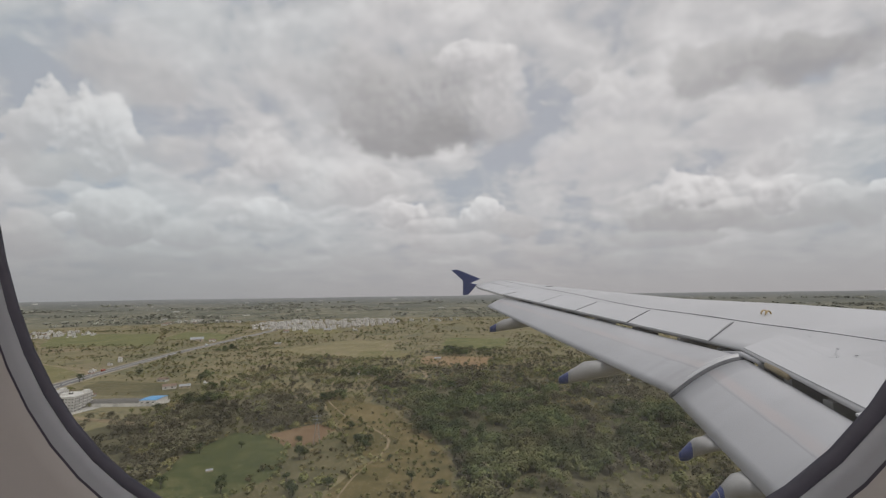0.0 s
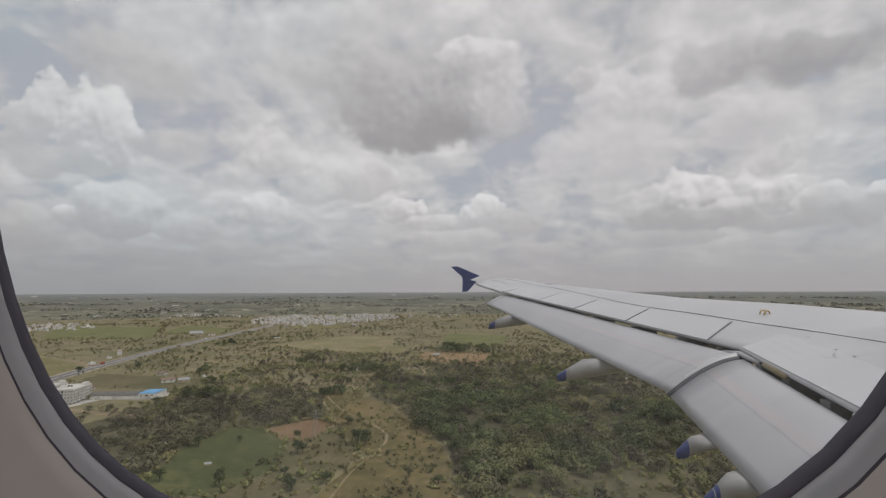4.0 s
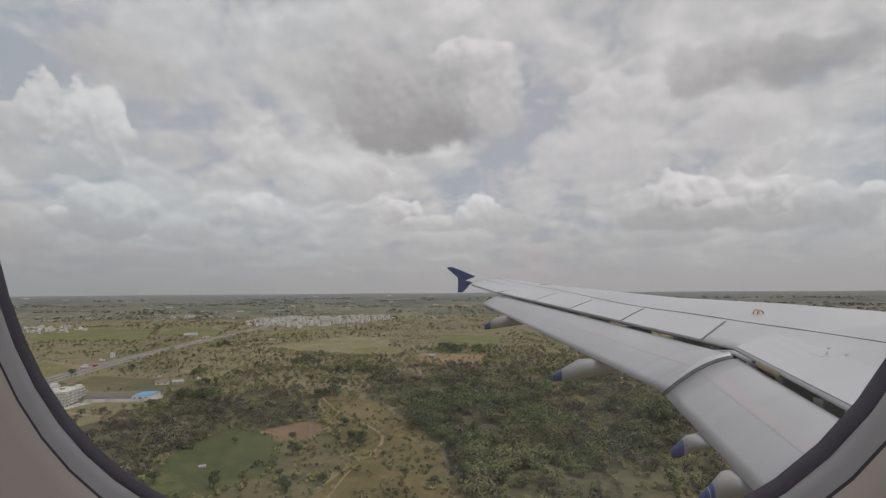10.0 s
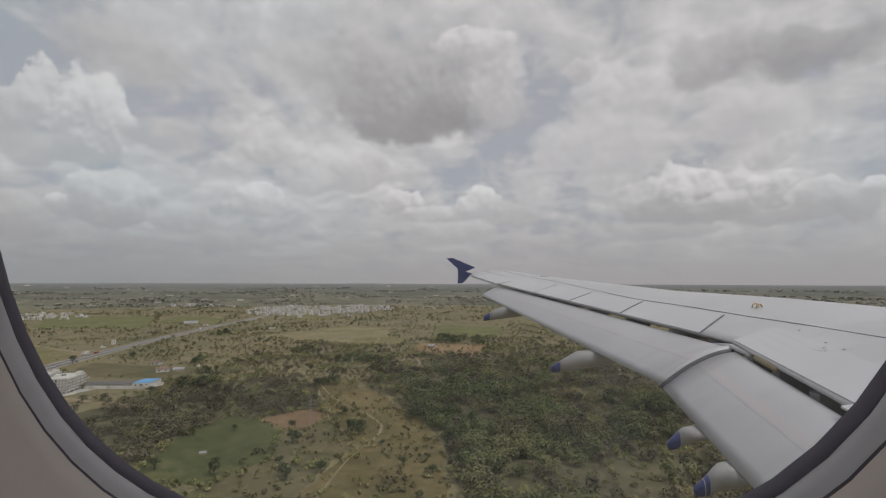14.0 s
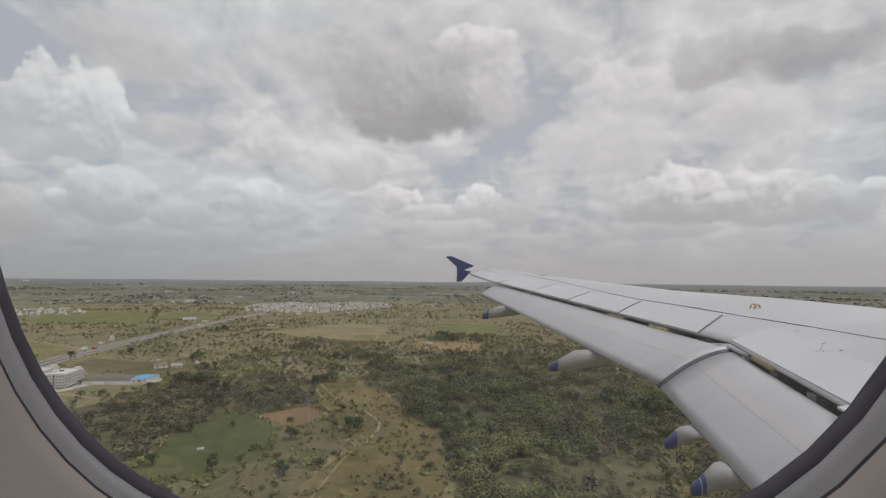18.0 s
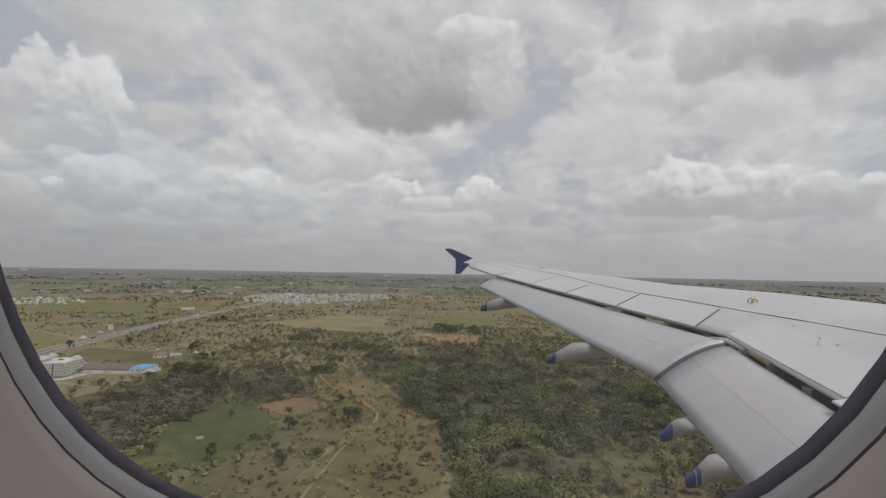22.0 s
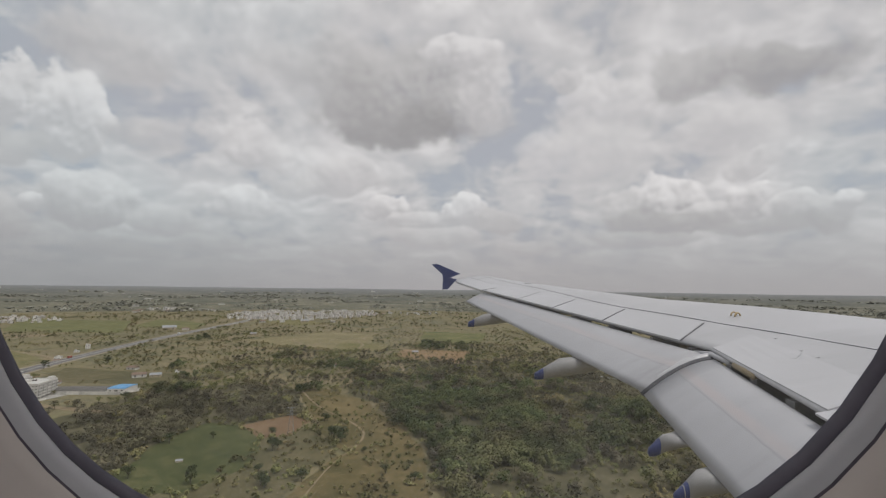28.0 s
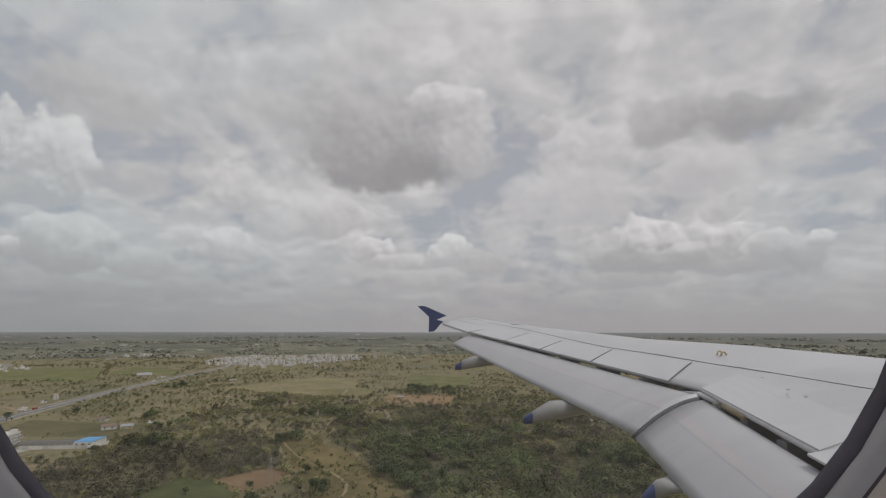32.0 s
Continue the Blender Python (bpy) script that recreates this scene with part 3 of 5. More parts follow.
def build_cabin():
    window = thing("window_1", (0, 0, 0), label="rounded cabin window with grey rubber seal and pale surround", category="window", kind="structure")
    y = WIN_Y
    part("seal", rings("seal", [(0.014, y + 0.0035), (0.0030, y + 0.0008), (0.0, y + 0.0001), (0.0004, y - 0.0004), (0.0018, y - 0.0011), (0.0023, y - 0.0009), (0.0024, y)], RUBBER), window, "dark grey rubber seal")
    part("surround", rings("surround", [(0.0022, y - 0.0006), (0.0026, y - 0.0014), (0.0040, y - 0.0020), (0.0057, y - 0.0024)], REVEAL), window, "pale grey moulded surround")
    part("groove", rings("groove", [(0.0056, y - 0.0022), (0.0058, y - 0.0020), (0.0063, y - 0.0026)], GROOVE), window, "dark shadow gap")
    pane = part("pane", mesh("pane", oval(0.003, y + 0.0012), [tuple(range(96))], PANE), window, "clear smeared acrylic pane")
    pane.visible_shadow = False
    part("outer_frame", rings("outer_frame", [(0.015, y + 0.0036), (0.020, y + 0.0050), (0.110, 0.1450)], FUSELAGE), window)
    def bowed(pts):
        """The sidewall bends inward above and below, as the hull does."""
        return [(px, 0.088 - 1.943 + math.sqrt(1.943 ** 2 - (pz - ALT - 0.12) ** 2), pz) for px, _, pz in pts]

    lining = grid_data([oval(0.0061, y - 0.0022), oval(0.0065, y - 0.0032), oval(0.0088, y - 0.0044), oval(0.020, y - 0.0085), oval(0.045, y - 0.0180), bowed(squared(-0.40, 0.36, -0.36, 0.62, 0)), bowed(squared(-0.9, 0.9, -0.62, 0.80, 0)), bowed(squared(-1.8, 1.8, -0.95, 0.92, 0)), bowed(squared(-3, 3, -1.30, 1.02, 0))], True)
    tagged(new("wall_window_side", mesh("wall_window_side", *lining, LINING, True)), "beige moulded cabin sidewall around the window", "wall", kind="structure")

    def arc(name, lo, hi, material, label, category):
        rows = [[(px, -1.855 + 1.943 * math.cos(t), ALT + 0.12 + 1.943 * math.sin(t)) for t in np.linspace(radians(lo), radians(hi), 25)] for px in (-3, 3)]
        tagged(new(name, mesh(name, *slab_data(rows, 0.004), material, True)), label, category, kind="structure")

    arc("ceiling", 27.6, 152.4, LINING, "beige curved cabin ceiling", "ceiling")
    arc("wall_far_side", 152.4, 226.9, LINING, "beige cabin sidewall across the aisle", "wall")
    disc = [(-1.855 + 1.943 * math.cos(t), ALT + 0.12 + 1.943 * math.sin(t)) for t in np.linspace(0, 2 * math.pi, 48, endpoint=False)]
    for name, x0, x1 in (("wall_fore", 3.0, 3.06), ("wall_aft", -3.06, -3.0)):
        v = [(x0, a, b) for a, b in disc] + [(x1, a, b) for a, b in disc]
        f = [tuple(range(48)), tuple(range(48, 96))[::-1]] + [(i, (i + 1) % 48, 48 + (i + 1) % 48, 48 + i) for i in range(48)]
        tagged(new(name, mesh(name, v, f, LINING)), "beige cabin partition", "wall", kind="structure")
    tagged(new("floor", box("floor", -3, 3, -3.17, -0.54, ALT - 1.36, ALT - 1.30, CARPET)), "dark blue cabin carpet", "floor", kind="structure")
    # glowing strip out of view, added to brighten the sidewall lining
    lamp = thing("ceiling_light", (0, -1.855, ALT + 1.98), label="long white ceiling light strip, added unseen to brighten the lining", category="light")
    part("diffuser", box("diffuser", -2.8, 2.8, -0.45, 0.45, -0.10, -0.004, LAMP, 0.01), lamp)
    # outer skin of the fuselage: a tube left open for the window patch
    r, cy, cz = 2.0, -1.855, 0.12
    a0 = math.asin(0.38 / r)

    def skin(x0, x1, lo, hi, n):
        return grid_data([[(x, cy + r * math.cos(t), ALT + cz + r * math.sin(t)) for t in np.linspace(lo, hi, n)] for x in (x0, x1)])

    y_edge = cy + r * math.cos(a0)
    patch = grid_data([oval(0.110, 0.1450), squared(-0.40, 0.36, cz - 0.38, cz + 0.38, y_edge)], True)
    body = [skin(-9, -0.40, 0, 2 * math.pi, 49), skin(0.36, 9, 0, 2 * math.pi, 49), skin(-0.40, 0.36, a0, 2 * math.pi - a0, 45), patch]
    plane = thing("airliner_fuselage", (0, -1.855, ALT + 0.12), label="white painted airliner fuselage carrying the wing", category="aircraft")
    off = [([(x, y + 1.855, z - ALT - 0.12) for x, y, z in v], f) for v, f in body]
    part("skin", merged("skin", off, FUSELAGE, True), plane)


build_cabin()

# ---- the wing ----


def trail_x(y):
    return float(np.interp(y, [0.2, 3.05, 4.9, 11.3, 15.3], [1.70, 1.93, 2.12, -0.347, -1.45]))


def trail_z(y):
    return float(np.interp(y, [0.2, 3.05, 4.9, 11.3, 15.3], [-0.90, -0.695, -0.552, -0.009, 0.30]))


def lead_x(y):
    return 7.2 - 0.47 * y


def camber(y):
    return float(np.interp(y, [0.2, 3, 6.2, 8, 9.6, 12.3, 15.3], [0.35, 0.32, 0.27, 0.18, 0.16, 0.14, 0.18]))


def upper(y, u, proud=0.0):
    """A point of the wing's upper skin: y along the span, u from the trailing edge (0) to the leading edge (1)."""
    g = math.sin(math.pi / 2 * max(u, -0.1) / 0.65) if u < 0.65 else 1 - 1.3 * ((u - 0.65) / 0.35) ** 2
    return (trail_x(y) + (lead_x(y) - trail_x(y)) * u, y, trail_z(y) + camber(y) * g + proud)


def lower(y, u):
    x, _, z = upper(y, u)
    chord = lead_x(y) - trail_x(y)
    return (x, y, z - 0.025 - 0.11 * chord * math.sin(math.pi * min(max(u, 0), 1)) ** 0.7)


def build_wing():
    wing = thing("aircraft_wing", (0, 0, ALT), label="grey airliner wing with extended flaps and blue wingtip fence", category="wing")
    us = [0, 0.05, 0.12, 0.2, 0.3, 0.4, 0.5, 0.6, 0.7, 0.78, 0.85, 0.91, 0.96, 1.0]
    ys = [-0.45, 1, 2, 3.05, 4, 4.9, 5.6, 6.4, 7.2, 8, 9, 10, 11.3, 12.5, 13.6, 14.6, 15.3]
    rows = [[upper(y, u) for u in us] + [lower(y, u) for u in us[::-1]] for y in ys]
    v, f = grid_data(rows, True)
    n = len(rows[0])
    part("wing_box", mesh("wing_box", v, f + [tuple(range(len(v) - n, len(v)))], WING_GREY, True), wing)

    def slanted(y, u, u0, slant):
        """The span station of a chordwise edge that runs square to the swept trailing edge."""
        return y + slant * (u - u0) * (lead_x(y) - trail_x(y))

    def panel(name, y0, y1, u0a, u1a, u0b, u1b, material, thick=0.018, proud=0.006, label="", slant=0.0):
        """A thin panel on the upper skin between two span stations."""
        top = [[upper(slanted(y, a + (b - a) * i / 4, a, slant), a + (b - a) * i / 4, proud) for i in range(5)] for y, a, b in ((y0, u0a, u1a), ((y0 + y1) / 2, (u0a + u0b) / 2, (u1a + u1b) / 2), (y1, u0b, u1b))]
        return part(name, mesh(name, *slab_data(top, thick), material, False), wing, label)

    def strip(points, width, material, name="panel_seam", proud=0.004):
        """A narrow joint on the upper skin through (y, u) points."""
        fine = []
        for (y0, u0), (y1, u1) in zip(points, points[1:]):
            k = max(2, int(abs(y1 - y0) / 0.35) + 1)
            fine += [(y0 + (y1 - y0) * i / k, u0 + (u1 - u0) * i / k) for i in range(k)]
        fine.append(points[-1])
        rows_ = []
        for i, (y, u) in enumerate(fine):
            a, b = Vector(upper(*fine[max(i - 1, 0)])), Vector(upper(*fine[min(i + 1, len(fine) - 1)]))
            side = (b - a).cross(Vector((0, 0, 1))).normalized() * width / 2
            p = Vector(upper(y, u, proud))
            rows_.append([tuple(p - side), tuple(p + side)])
        return part(name, mesh(name, *slab_data(rows_, 0.006), material), wing)

    # spoilers ahead of the outboard flap, each with its own edges
    marks = [(11.15, 9.35), (9.32, 7.98), (7.94, 6.62), (6.58, 5.27)]
    hinge = lambda y: float(np.interp(y, [4.9, 5.5, 7.0, 8.5, 10.0, 11.3], [0.20, 0.208, 0.212, 0.252, 0.31, 0.33]))
    for y1, y0 in marks:
        panel("spoiler", y0, y1, -0.004, hinge(y0), -0.004, hinge(y1), SPOILER_GREY, 0.014, 0.008, slant=0.7)
        strip([(y0 - 0.016, -0.004), (slanted(y0 - 0.016, hinge(y0), 0, 0.7), hinge(y0))], 0.008, SEAM, proud=0.009)
    panel("spoiler", 3.02, 4.86, 0.006, 0.125, 0.004, 0.17, SPOILER_GREY, 0.014, 0.010, "inboard grey spoiler panel", 0.3)
    panel("spoiler", 1.2, 3.0, -0.015, 0.11, -0.015, 0.125, SPOILER_GREY, 0.014, 0.010, "inboard grey spoiler panel")
    # long joints and small fittings
    strip([(15.0, 0.56), (13.18, 0.505), (10.46, 0.415), (8.6, 0.315), (7.21, 0.245), (5.48, 0.235), (4.86, 0.245), (3.6, 0.30), (2.0, 0.34)], 0.006, SEAM)
    strip([(14.9, 0.30), (12.12, 0.262)], 0.013, SEAM)
    panel("aileron", 11.45, 14.85, -0.015, 0.25, -0.02, 0.29, SPOILER_GREY, 0.05, 0.004, "grey aileron near the wingtip")
    strip([(11.42, -0.01), (11.42, 0.30)], 0.016, SEAM)
    for y, u in ((4.22, 0.158), (3.98, 0.152), (4.72, 0.185)):
        panel("inspection_cover", y, y + 0.022, u, u + 0.004, u, u + 0.004, RIVET, 0.004, 0.013)
    for i in range(70):
        y, u = 4.02 + 0.34 * random.random(), 0.100 + 0.042 * random.random()
        if ((y - 4.19) / 0.17) ** 2 + ((u - 0.121) / 0.021) ** 2 < 1:
            panel("rivet", y, y + 0.007, u, u + 0.0016, u, u + 0.0016, RIVET, 0.003, 0.012)
    for y0, u0 in ((5.76, 0.362), (5.70, 0.358)):
        arch = [tuple(Vector(upper(y0, u0)) + Vector((0.045 * math.cos(t), 0.03 * math.cos(t), 0.045 * math.sin(t)))) for t in np.linspace(0, math.pi, 9)]
        part("safety_hook", mesh("safety_hook", *tube_data(arch, [0.009] * 9, 6), BRASS, True), wing, "small yellow hook for a safety line")
    nub = upper(11.9, 0.62)
    part("vent_fin", box("vent_fin", nub[0] - 0.12, nub[0] + 0.06, nub[1] - 0.03, nub[1] + 0.03, nub[2] - 0.02, nub[2] + 0.018, RIVET, 0.006), wing)

    # flaps: curved sheets from the cove under the spoilers down to their trailing edges
    def flap(name, ends, label):
        """ends: for each span end the top edge, the crown and the trailing edge."""
        def section(s):
            a, c, b = [Vector(p).lerp(Vector(q), s) for p, q in zip(*ends)]
            pts = []
            for i in range(11):
                t = i / 10
                pts.append((1 - t) ** 2 * a + 2 * t * (1 - t) * c + t * t * b)
            return pts
        span = [section(s) for s in np.linspace(0, 1, 13)]
        top = [[tuple(p) for p in row] for row in span]
        low = [[tuple(p + Vector((0.02, 0, -0.012 - 0.16 * math.sin(math.pi * min(i / 10, 1)) ** 0.8 * (1 - i / 12)))) for i, p in enumerate(row)] for row in span]
        loop = [t + l[::-1] for t, l in zip(top, low)]
        v, f = grid_data(loop, True)
        n = len(loop[0])
        ob = part(name, mesh(name, v, f + [tuple(range(n))[::-1], tuple(range(len(v) - n, len(v)))], FLAP_GREY, True), wing, label)
        share = ob.data.attributes.new("chord", "FLOAT", "POINT")
        share.data.foreach_set("value", ([i / 10 for i in range(11)] + [0.0] * 11) * len(loop))
        return ob

    def cubic(a, b, drop):
        """The crown point between top edge and trailing edge."""
        m = Vector(a).lerp(Vector(b), 0.42)
        return (m.x, m.y, m.z + drop)

    out_top, out_te = (-0.32, 11.32, -0.070), (-0.811, 11.5, -0.291)
    in_top, in_te = (2.10, 4.86, -0.625), (1.377, 4.66, -0.953)
    flap("outboard_flap", [(out_top, cubic(out_top, out_te, 0.05), out_te), (in_top, cubic(in_top, in_te, 0.13), in_te)], "extended grey outboard flap with a worn stripe")
    a_top, a_te = (2.08, 4.72, -0.640), (1.375, 4.60, -0.975)
    b_top, b_te = (1.60, 0.4, -0.97), (1.20, 0.3, -1.34)
    flap("inboard_flap", [(a_top, cubic(a_top, a_te, 0.13), a_te), (b_top, cubic(b_top, b_te, 0.13), b_te)], "extended grey inboard flap with a worn stripe")
    # the rounded seal where the two flaps meet
    joint = [Vector(in_top).lerp(Vector(a_top), 0.5), Vector(cubic(in_top, in_te, 0.13)).lerp(Vector(cubic(a_top, a_te, 0.13)), 0.5), Vector(in_te).lerp(Vector(a_te), 0.5)]
    curve = [tuple((1 - t) ** 2 * joint[0] + 2 * t * (1 - t) * joint[1] + t * t * joint[2] + Vector((0, 0, -0.015))) for t in np.linspace(0, 1, 12)]
    part("flap_seal", mesh("flap_seal", *tube_data(curve, [0.028] * 12, 8), SEAM, True), wing, "dark rubber seal between the flaps")
    cap = [tuple(Vector(p) + Vector((0.012, 0.075, 0.004))) for p in curve]
    part("flap_end_cap", mesh("flap_end_cap", *tube_data(cap, [0.05 - 0.0022 * i for i in range(12)], 10), SPOILER_GREY, True), wing, "grey rounded cap on the end of the outboard flap")
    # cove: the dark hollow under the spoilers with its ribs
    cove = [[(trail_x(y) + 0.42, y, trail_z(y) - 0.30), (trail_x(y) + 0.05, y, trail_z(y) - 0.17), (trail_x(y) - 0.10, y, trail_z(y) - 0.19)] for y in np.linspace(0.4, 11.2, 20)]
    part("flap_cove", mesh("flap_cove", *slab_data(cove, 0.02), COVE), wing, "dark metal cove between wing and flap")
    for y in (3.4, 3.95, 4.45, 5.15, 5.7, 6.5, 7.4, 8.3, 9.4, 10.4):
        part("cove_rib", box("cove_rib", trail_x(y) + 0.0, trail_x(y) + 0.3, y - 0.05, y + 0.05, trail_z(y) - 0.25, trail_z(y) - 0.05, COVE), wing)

    beam = [(2.07, 4.33, -0.632), (2.05, 4.12, -0.645), (2.02, 3.92, -0.662)]
    part("actuator_beam", mesh("actuator_beam", *tube_data(beam, [0.028, 0.032, 0.026], 6), TAN, True), wing, "tan primed actuator beam in the cove")
    rail = [(2.02, 5.25, -0.635), (2.10, 4.85, -0.605), (2.085, 4.45, -0.632)]
    part("slot_rail", mesh("slot_rail", *tube_data(rail, [0.020, 0.028, 0.022], 6), SPOILER_GREY, True), wing, "grey rail in the slot above the flap")
    # flap track fairings: canoe bodies with blue tail cones
    def boxy(c):
        return math.copysign(abs(c) ** 0.8, c)

    def fairing(tail, k, d_te, z_te, climb):
        t = Vector(tail)

        def ring(d):
            low = -0.045 + min(0.28, (0.15 + climb) * max(0, d - 0.06 * (d > 0)))
            high = max(min(0.040 + (0.55 + climb) * d, z_te - 0.006 + 0.22 * max(0, d - d_te)), low + 0.07)
            mid, half = (low + high) / 2, (high - low) / 2
            wide = min(0.030 + 0.28 * d + 1.2 * climb * max(0, d - 0.15), 0.16 / k) * min(1.0, (2.2 - d) * 1.5)
            return [tuple(t + k * Vector((d, wide * boxy(math.cos(a)), mid + half * boxy(math.sin(a))))) for a in np.linspace(0, 2 * math.pi, 14, endpoint=False)]

        body = [ring(d) for d in (0.105, 0.16, 0.22, 0.32, 0.45, 0.6, 0.9, 1.2, 1.5, 1.8, 1.95)]
        v, f = grid_data(body, True)
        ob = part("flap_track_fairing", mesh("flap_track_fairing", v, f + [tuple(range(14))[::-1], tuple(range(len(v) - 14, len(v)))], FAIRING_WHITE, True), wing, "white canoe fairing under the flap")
        cone = [[tuple(Vector(p) * 0.4 + 0.6 * (t + Vector((-0.01, 0, 0)))) for p in ring(0.0)]] + [ring(d) for d in (0.0, 0.035, 0.07, 0.105)]
        v, f = grid_data(cone, True)
        part("tail_cone", mesh("tail_cone", v, f + [tuple(range(14))[::-1]], FENCE_BLUE, True), ob, "dark blue tail cone")
        if tail[1] > 3.5:
            return ob
        band = [ring(0.064), ring(0.071)]
        v, f = grid_data([[tuple(Vector(p) + (Vector(p) - t).normalized() * 0.002) for p in r_] for r_ in band], True)
        part("white_ring", mesh("white_ring", v, f, FAIRING_WHITE, True), ob, "thin white ring")
        return ob

    for row in FAIRINGS:
        fairing(*row)

    # wingtip fence: a thin blue plate above and below the tip
    up_ = [(-2.268, 0.855), (-2.06, 0.872), (-1.28, 0.540), (-1.62, 0.40), (-1.87, 0.33), (-1.88, 0.50)]
    dn_ = [(-1.87, 0.33), (-1.62, 0.40), (-1.40, 0.35), (-1.62, 0.10), (-1.71, 0.010), (-1.885, -0.005)]
    for nm, poly in (("fence_upper", up_), ("fence_lower", dn_)):
        v = [(x, 15.32, z) for x, z in poly] + [(x, 15.40, z) for x, z in poly]
        k = len(poly)
        f = [tuple(range(k)), tuple(range(k, 2 * k))[::-1]] + [(i, k + i, k + (i + 1) % k, (i + 1) % k) for i in range(k)]
        part(nm, mesh(nm, v, f, FENCE_BLUE), wing, "dark blue wingtip fence blade")


# tail point, size, where the flap's trailing edge lies above it, and the droop
FAIRINGS = [((-0.62, 9.54, -0.72), 1.25, 0.34, 0.19, 0.0), ((0.47, 6.02, -1.09), 1.0, 0.46, 0.25, 0.05), ((1.13, 3.69, -1.20), 0.72, 0.33, 0.19, 0.45), ((1.10, 3.11, -1.280), 0.72, 0.36, 0.24, 0.4)]
build_wing()
for ob in [o for o in scene.objects if o.parent is None and o.type in {"MESH", "EMPTY"}]:
    ob.matrix_basis = Matrix.Translation((AX, AY, 0)) @ ob.matrix_basis

# ---- ground ----


def far(x, y, r):
    """Height of the far land, which climbs to the line of the horizon."""
    s = min(max((r - 2250) / 2600, 0), 1)
    s = s * s * (3 - 2 * s)
    z = ALT - r * (ALT / r * (1 - s) + 0.0010 * s) - 1.5
    return z + 6 * s * (noise.noise((x / 900, y / 900, 0)) + 0.4 * noise.noise((x / 260, y / 260, 3)))


def build_ground():
    count = 120

    def disc(radii, height):
        rows = []
        for r in radii:
            rows.append([(r * math.sin(2 * math.pi * j / count), r * math.cos(2 * math.pi * j / count), 0) for j in range(count)])
        return [[(x, y, height(x, y, r)) for x, y, _ in row] for row, r in zip(rows, radii)]

    v, f = grid_data(disc([1, 150, 300, 600, 1000, 1500, 2200, 3000, 4000, 4900], lambda x, y, r: 0), True)
    tagged(new("ground", mesh("ground", v, f, EARTH, True)), "dry patchwork plain of grass, soil and scrub", "ground", kind="structure")

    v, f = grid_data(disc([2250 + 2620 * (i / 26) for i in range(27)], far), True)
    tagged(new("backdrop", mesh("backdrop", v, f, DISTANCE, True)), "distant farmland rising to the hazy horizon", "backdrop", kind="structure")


build_ground()


def field(name, outline, material, label, z=0.06):
    """A field: an outline with slightly ragged edges, just proud of the plain."""
    pts = []
    for (x0, y0), (x1, y1) in zip(outline, outline[1:] + outline[:1]):
        k = max(2, int(math.hypot(x1 - x0, y1 - y0) / 12))
        for i in range(k):
            x, y = x0 + (x1 - x0) * i / k, y0 + (y1 - y0) * i / k
            pts.append((x + 5 * noise.noise((x / 14, y / 14, 7)), y + 5 * noise.noise((x / 14, y / 14, 17))))
    tagged(new(name, mesh(name, *prism_data(pts, -0.3, z), material)), label, "field", kind="structure")


CLEARING = [(-102, 479), (-101, 516), (-47, 470), (-8, 441), (15, 400), (40, 365), (65, 321), (78, 281), (95, 150), (0, 150), (5, 265), (13, 302), (-36, 362), (-64, 415)]
GREEN = [(-128, 290), (-126, 352), (-94, 349), (-60, 322), (-46, 292), (-40, 262), (-56, 226), (-104, 222)]
RED = [(-94, 349), (-67, 386), (-44, 372), (-40, 333), (-60, 322)]
OLIVE = [(-60, 322), (-40, 333), (-37, 357), (7, 301), (1, 265), (4, 150), (-60, 150), (-56, 226), (-40, 262), (-46, 292)]
BROWN = [(-62, 760), (59, 700), (72, 846), (-59, 850)]
PASTURE = [(-959, 811), (-575, 612), (-500, 468), (-470, 400), (-450, 300), (-1100, 300)]
HOUSEFIELD = [(-440, 470), (-268, 480), (-300, 545), (-480, 560)]
PALE = [(-430, 930), (-379, 1010), (-323, 1140), (-196, 1120), (-130, 870), (-228, 815), (-320, 850)]
FAR_GREEN = [(420, 560), (560, 600), (545, 690), (400, 640)]
FAR_BARE = [(330, 260), (420, 265), (425, 420), (320, 410)]
GRASS_A = [(-1091, 963), (-797, 1001), (-1066, 1337), (-1474, 1339)]
GRASS_B = [(-194, 808), (-91, 809), (-93, 929), (-210, 923)]
GRASS_C = [(-58, 1015), (82, 953), (91, 1214), (-77, 1224)]
GRASS_D = [(-923, 1170), (-690, 1119), (-790, 1329), (-1040, 1420)]
GRASS_E = [(-740, 1468), (-484, 1318), (-411, 1436), (-640, 1560)]
for outline in (GRASS_A, GRASS_C, GRASS_D):
    field("grass_field", outline, LUSH, "fresh green grass field between hedges", 0.05)
field("grass_field", GRASS_B, MEADOW, "small ochre grass field in the scrub", 0.07)
field("grass_field", GRASS_E, MEADOW, "ochre grass field below the town", 0.05)
field("pasture", PASTURE, MEADOW, "broad ochre green pasture beside the highway", 0.05)
field("clearing", CLEARING, DRYGRASS, "pale dry grass clearing between woods", 0.05)
field("crop_field", GREEN, CROP, "dark green crop field")
field("tilled_field", RED, SOIL, "tilled red soil field")
field("stubble_field", OLIVE, STUBBLE, "olive stubble field")
field("wood_floor", [(-290, 150), (-262, 335), (-262, 470), (-160, 505), (-104, 480), (-68, 415), (-44, 372), (-67, 386), (-94, 349), (-126, 352), (-128, 290), (-104, 222), (-60, 150)], WOODFLOOR, "brown leaf litter under dry thorn wood", 0.045)
field("wood_floor", [(-76, 600), (55, 712), (188, 731), (330, 620), (380, 400), (380, 150), (112, 150), (83, 281), (70, 321), (45, 367), (18, 404), (-4, 445), (-44, 474)], WOODFLOOR, "brown leaf litter under dark woodland", 0.045)
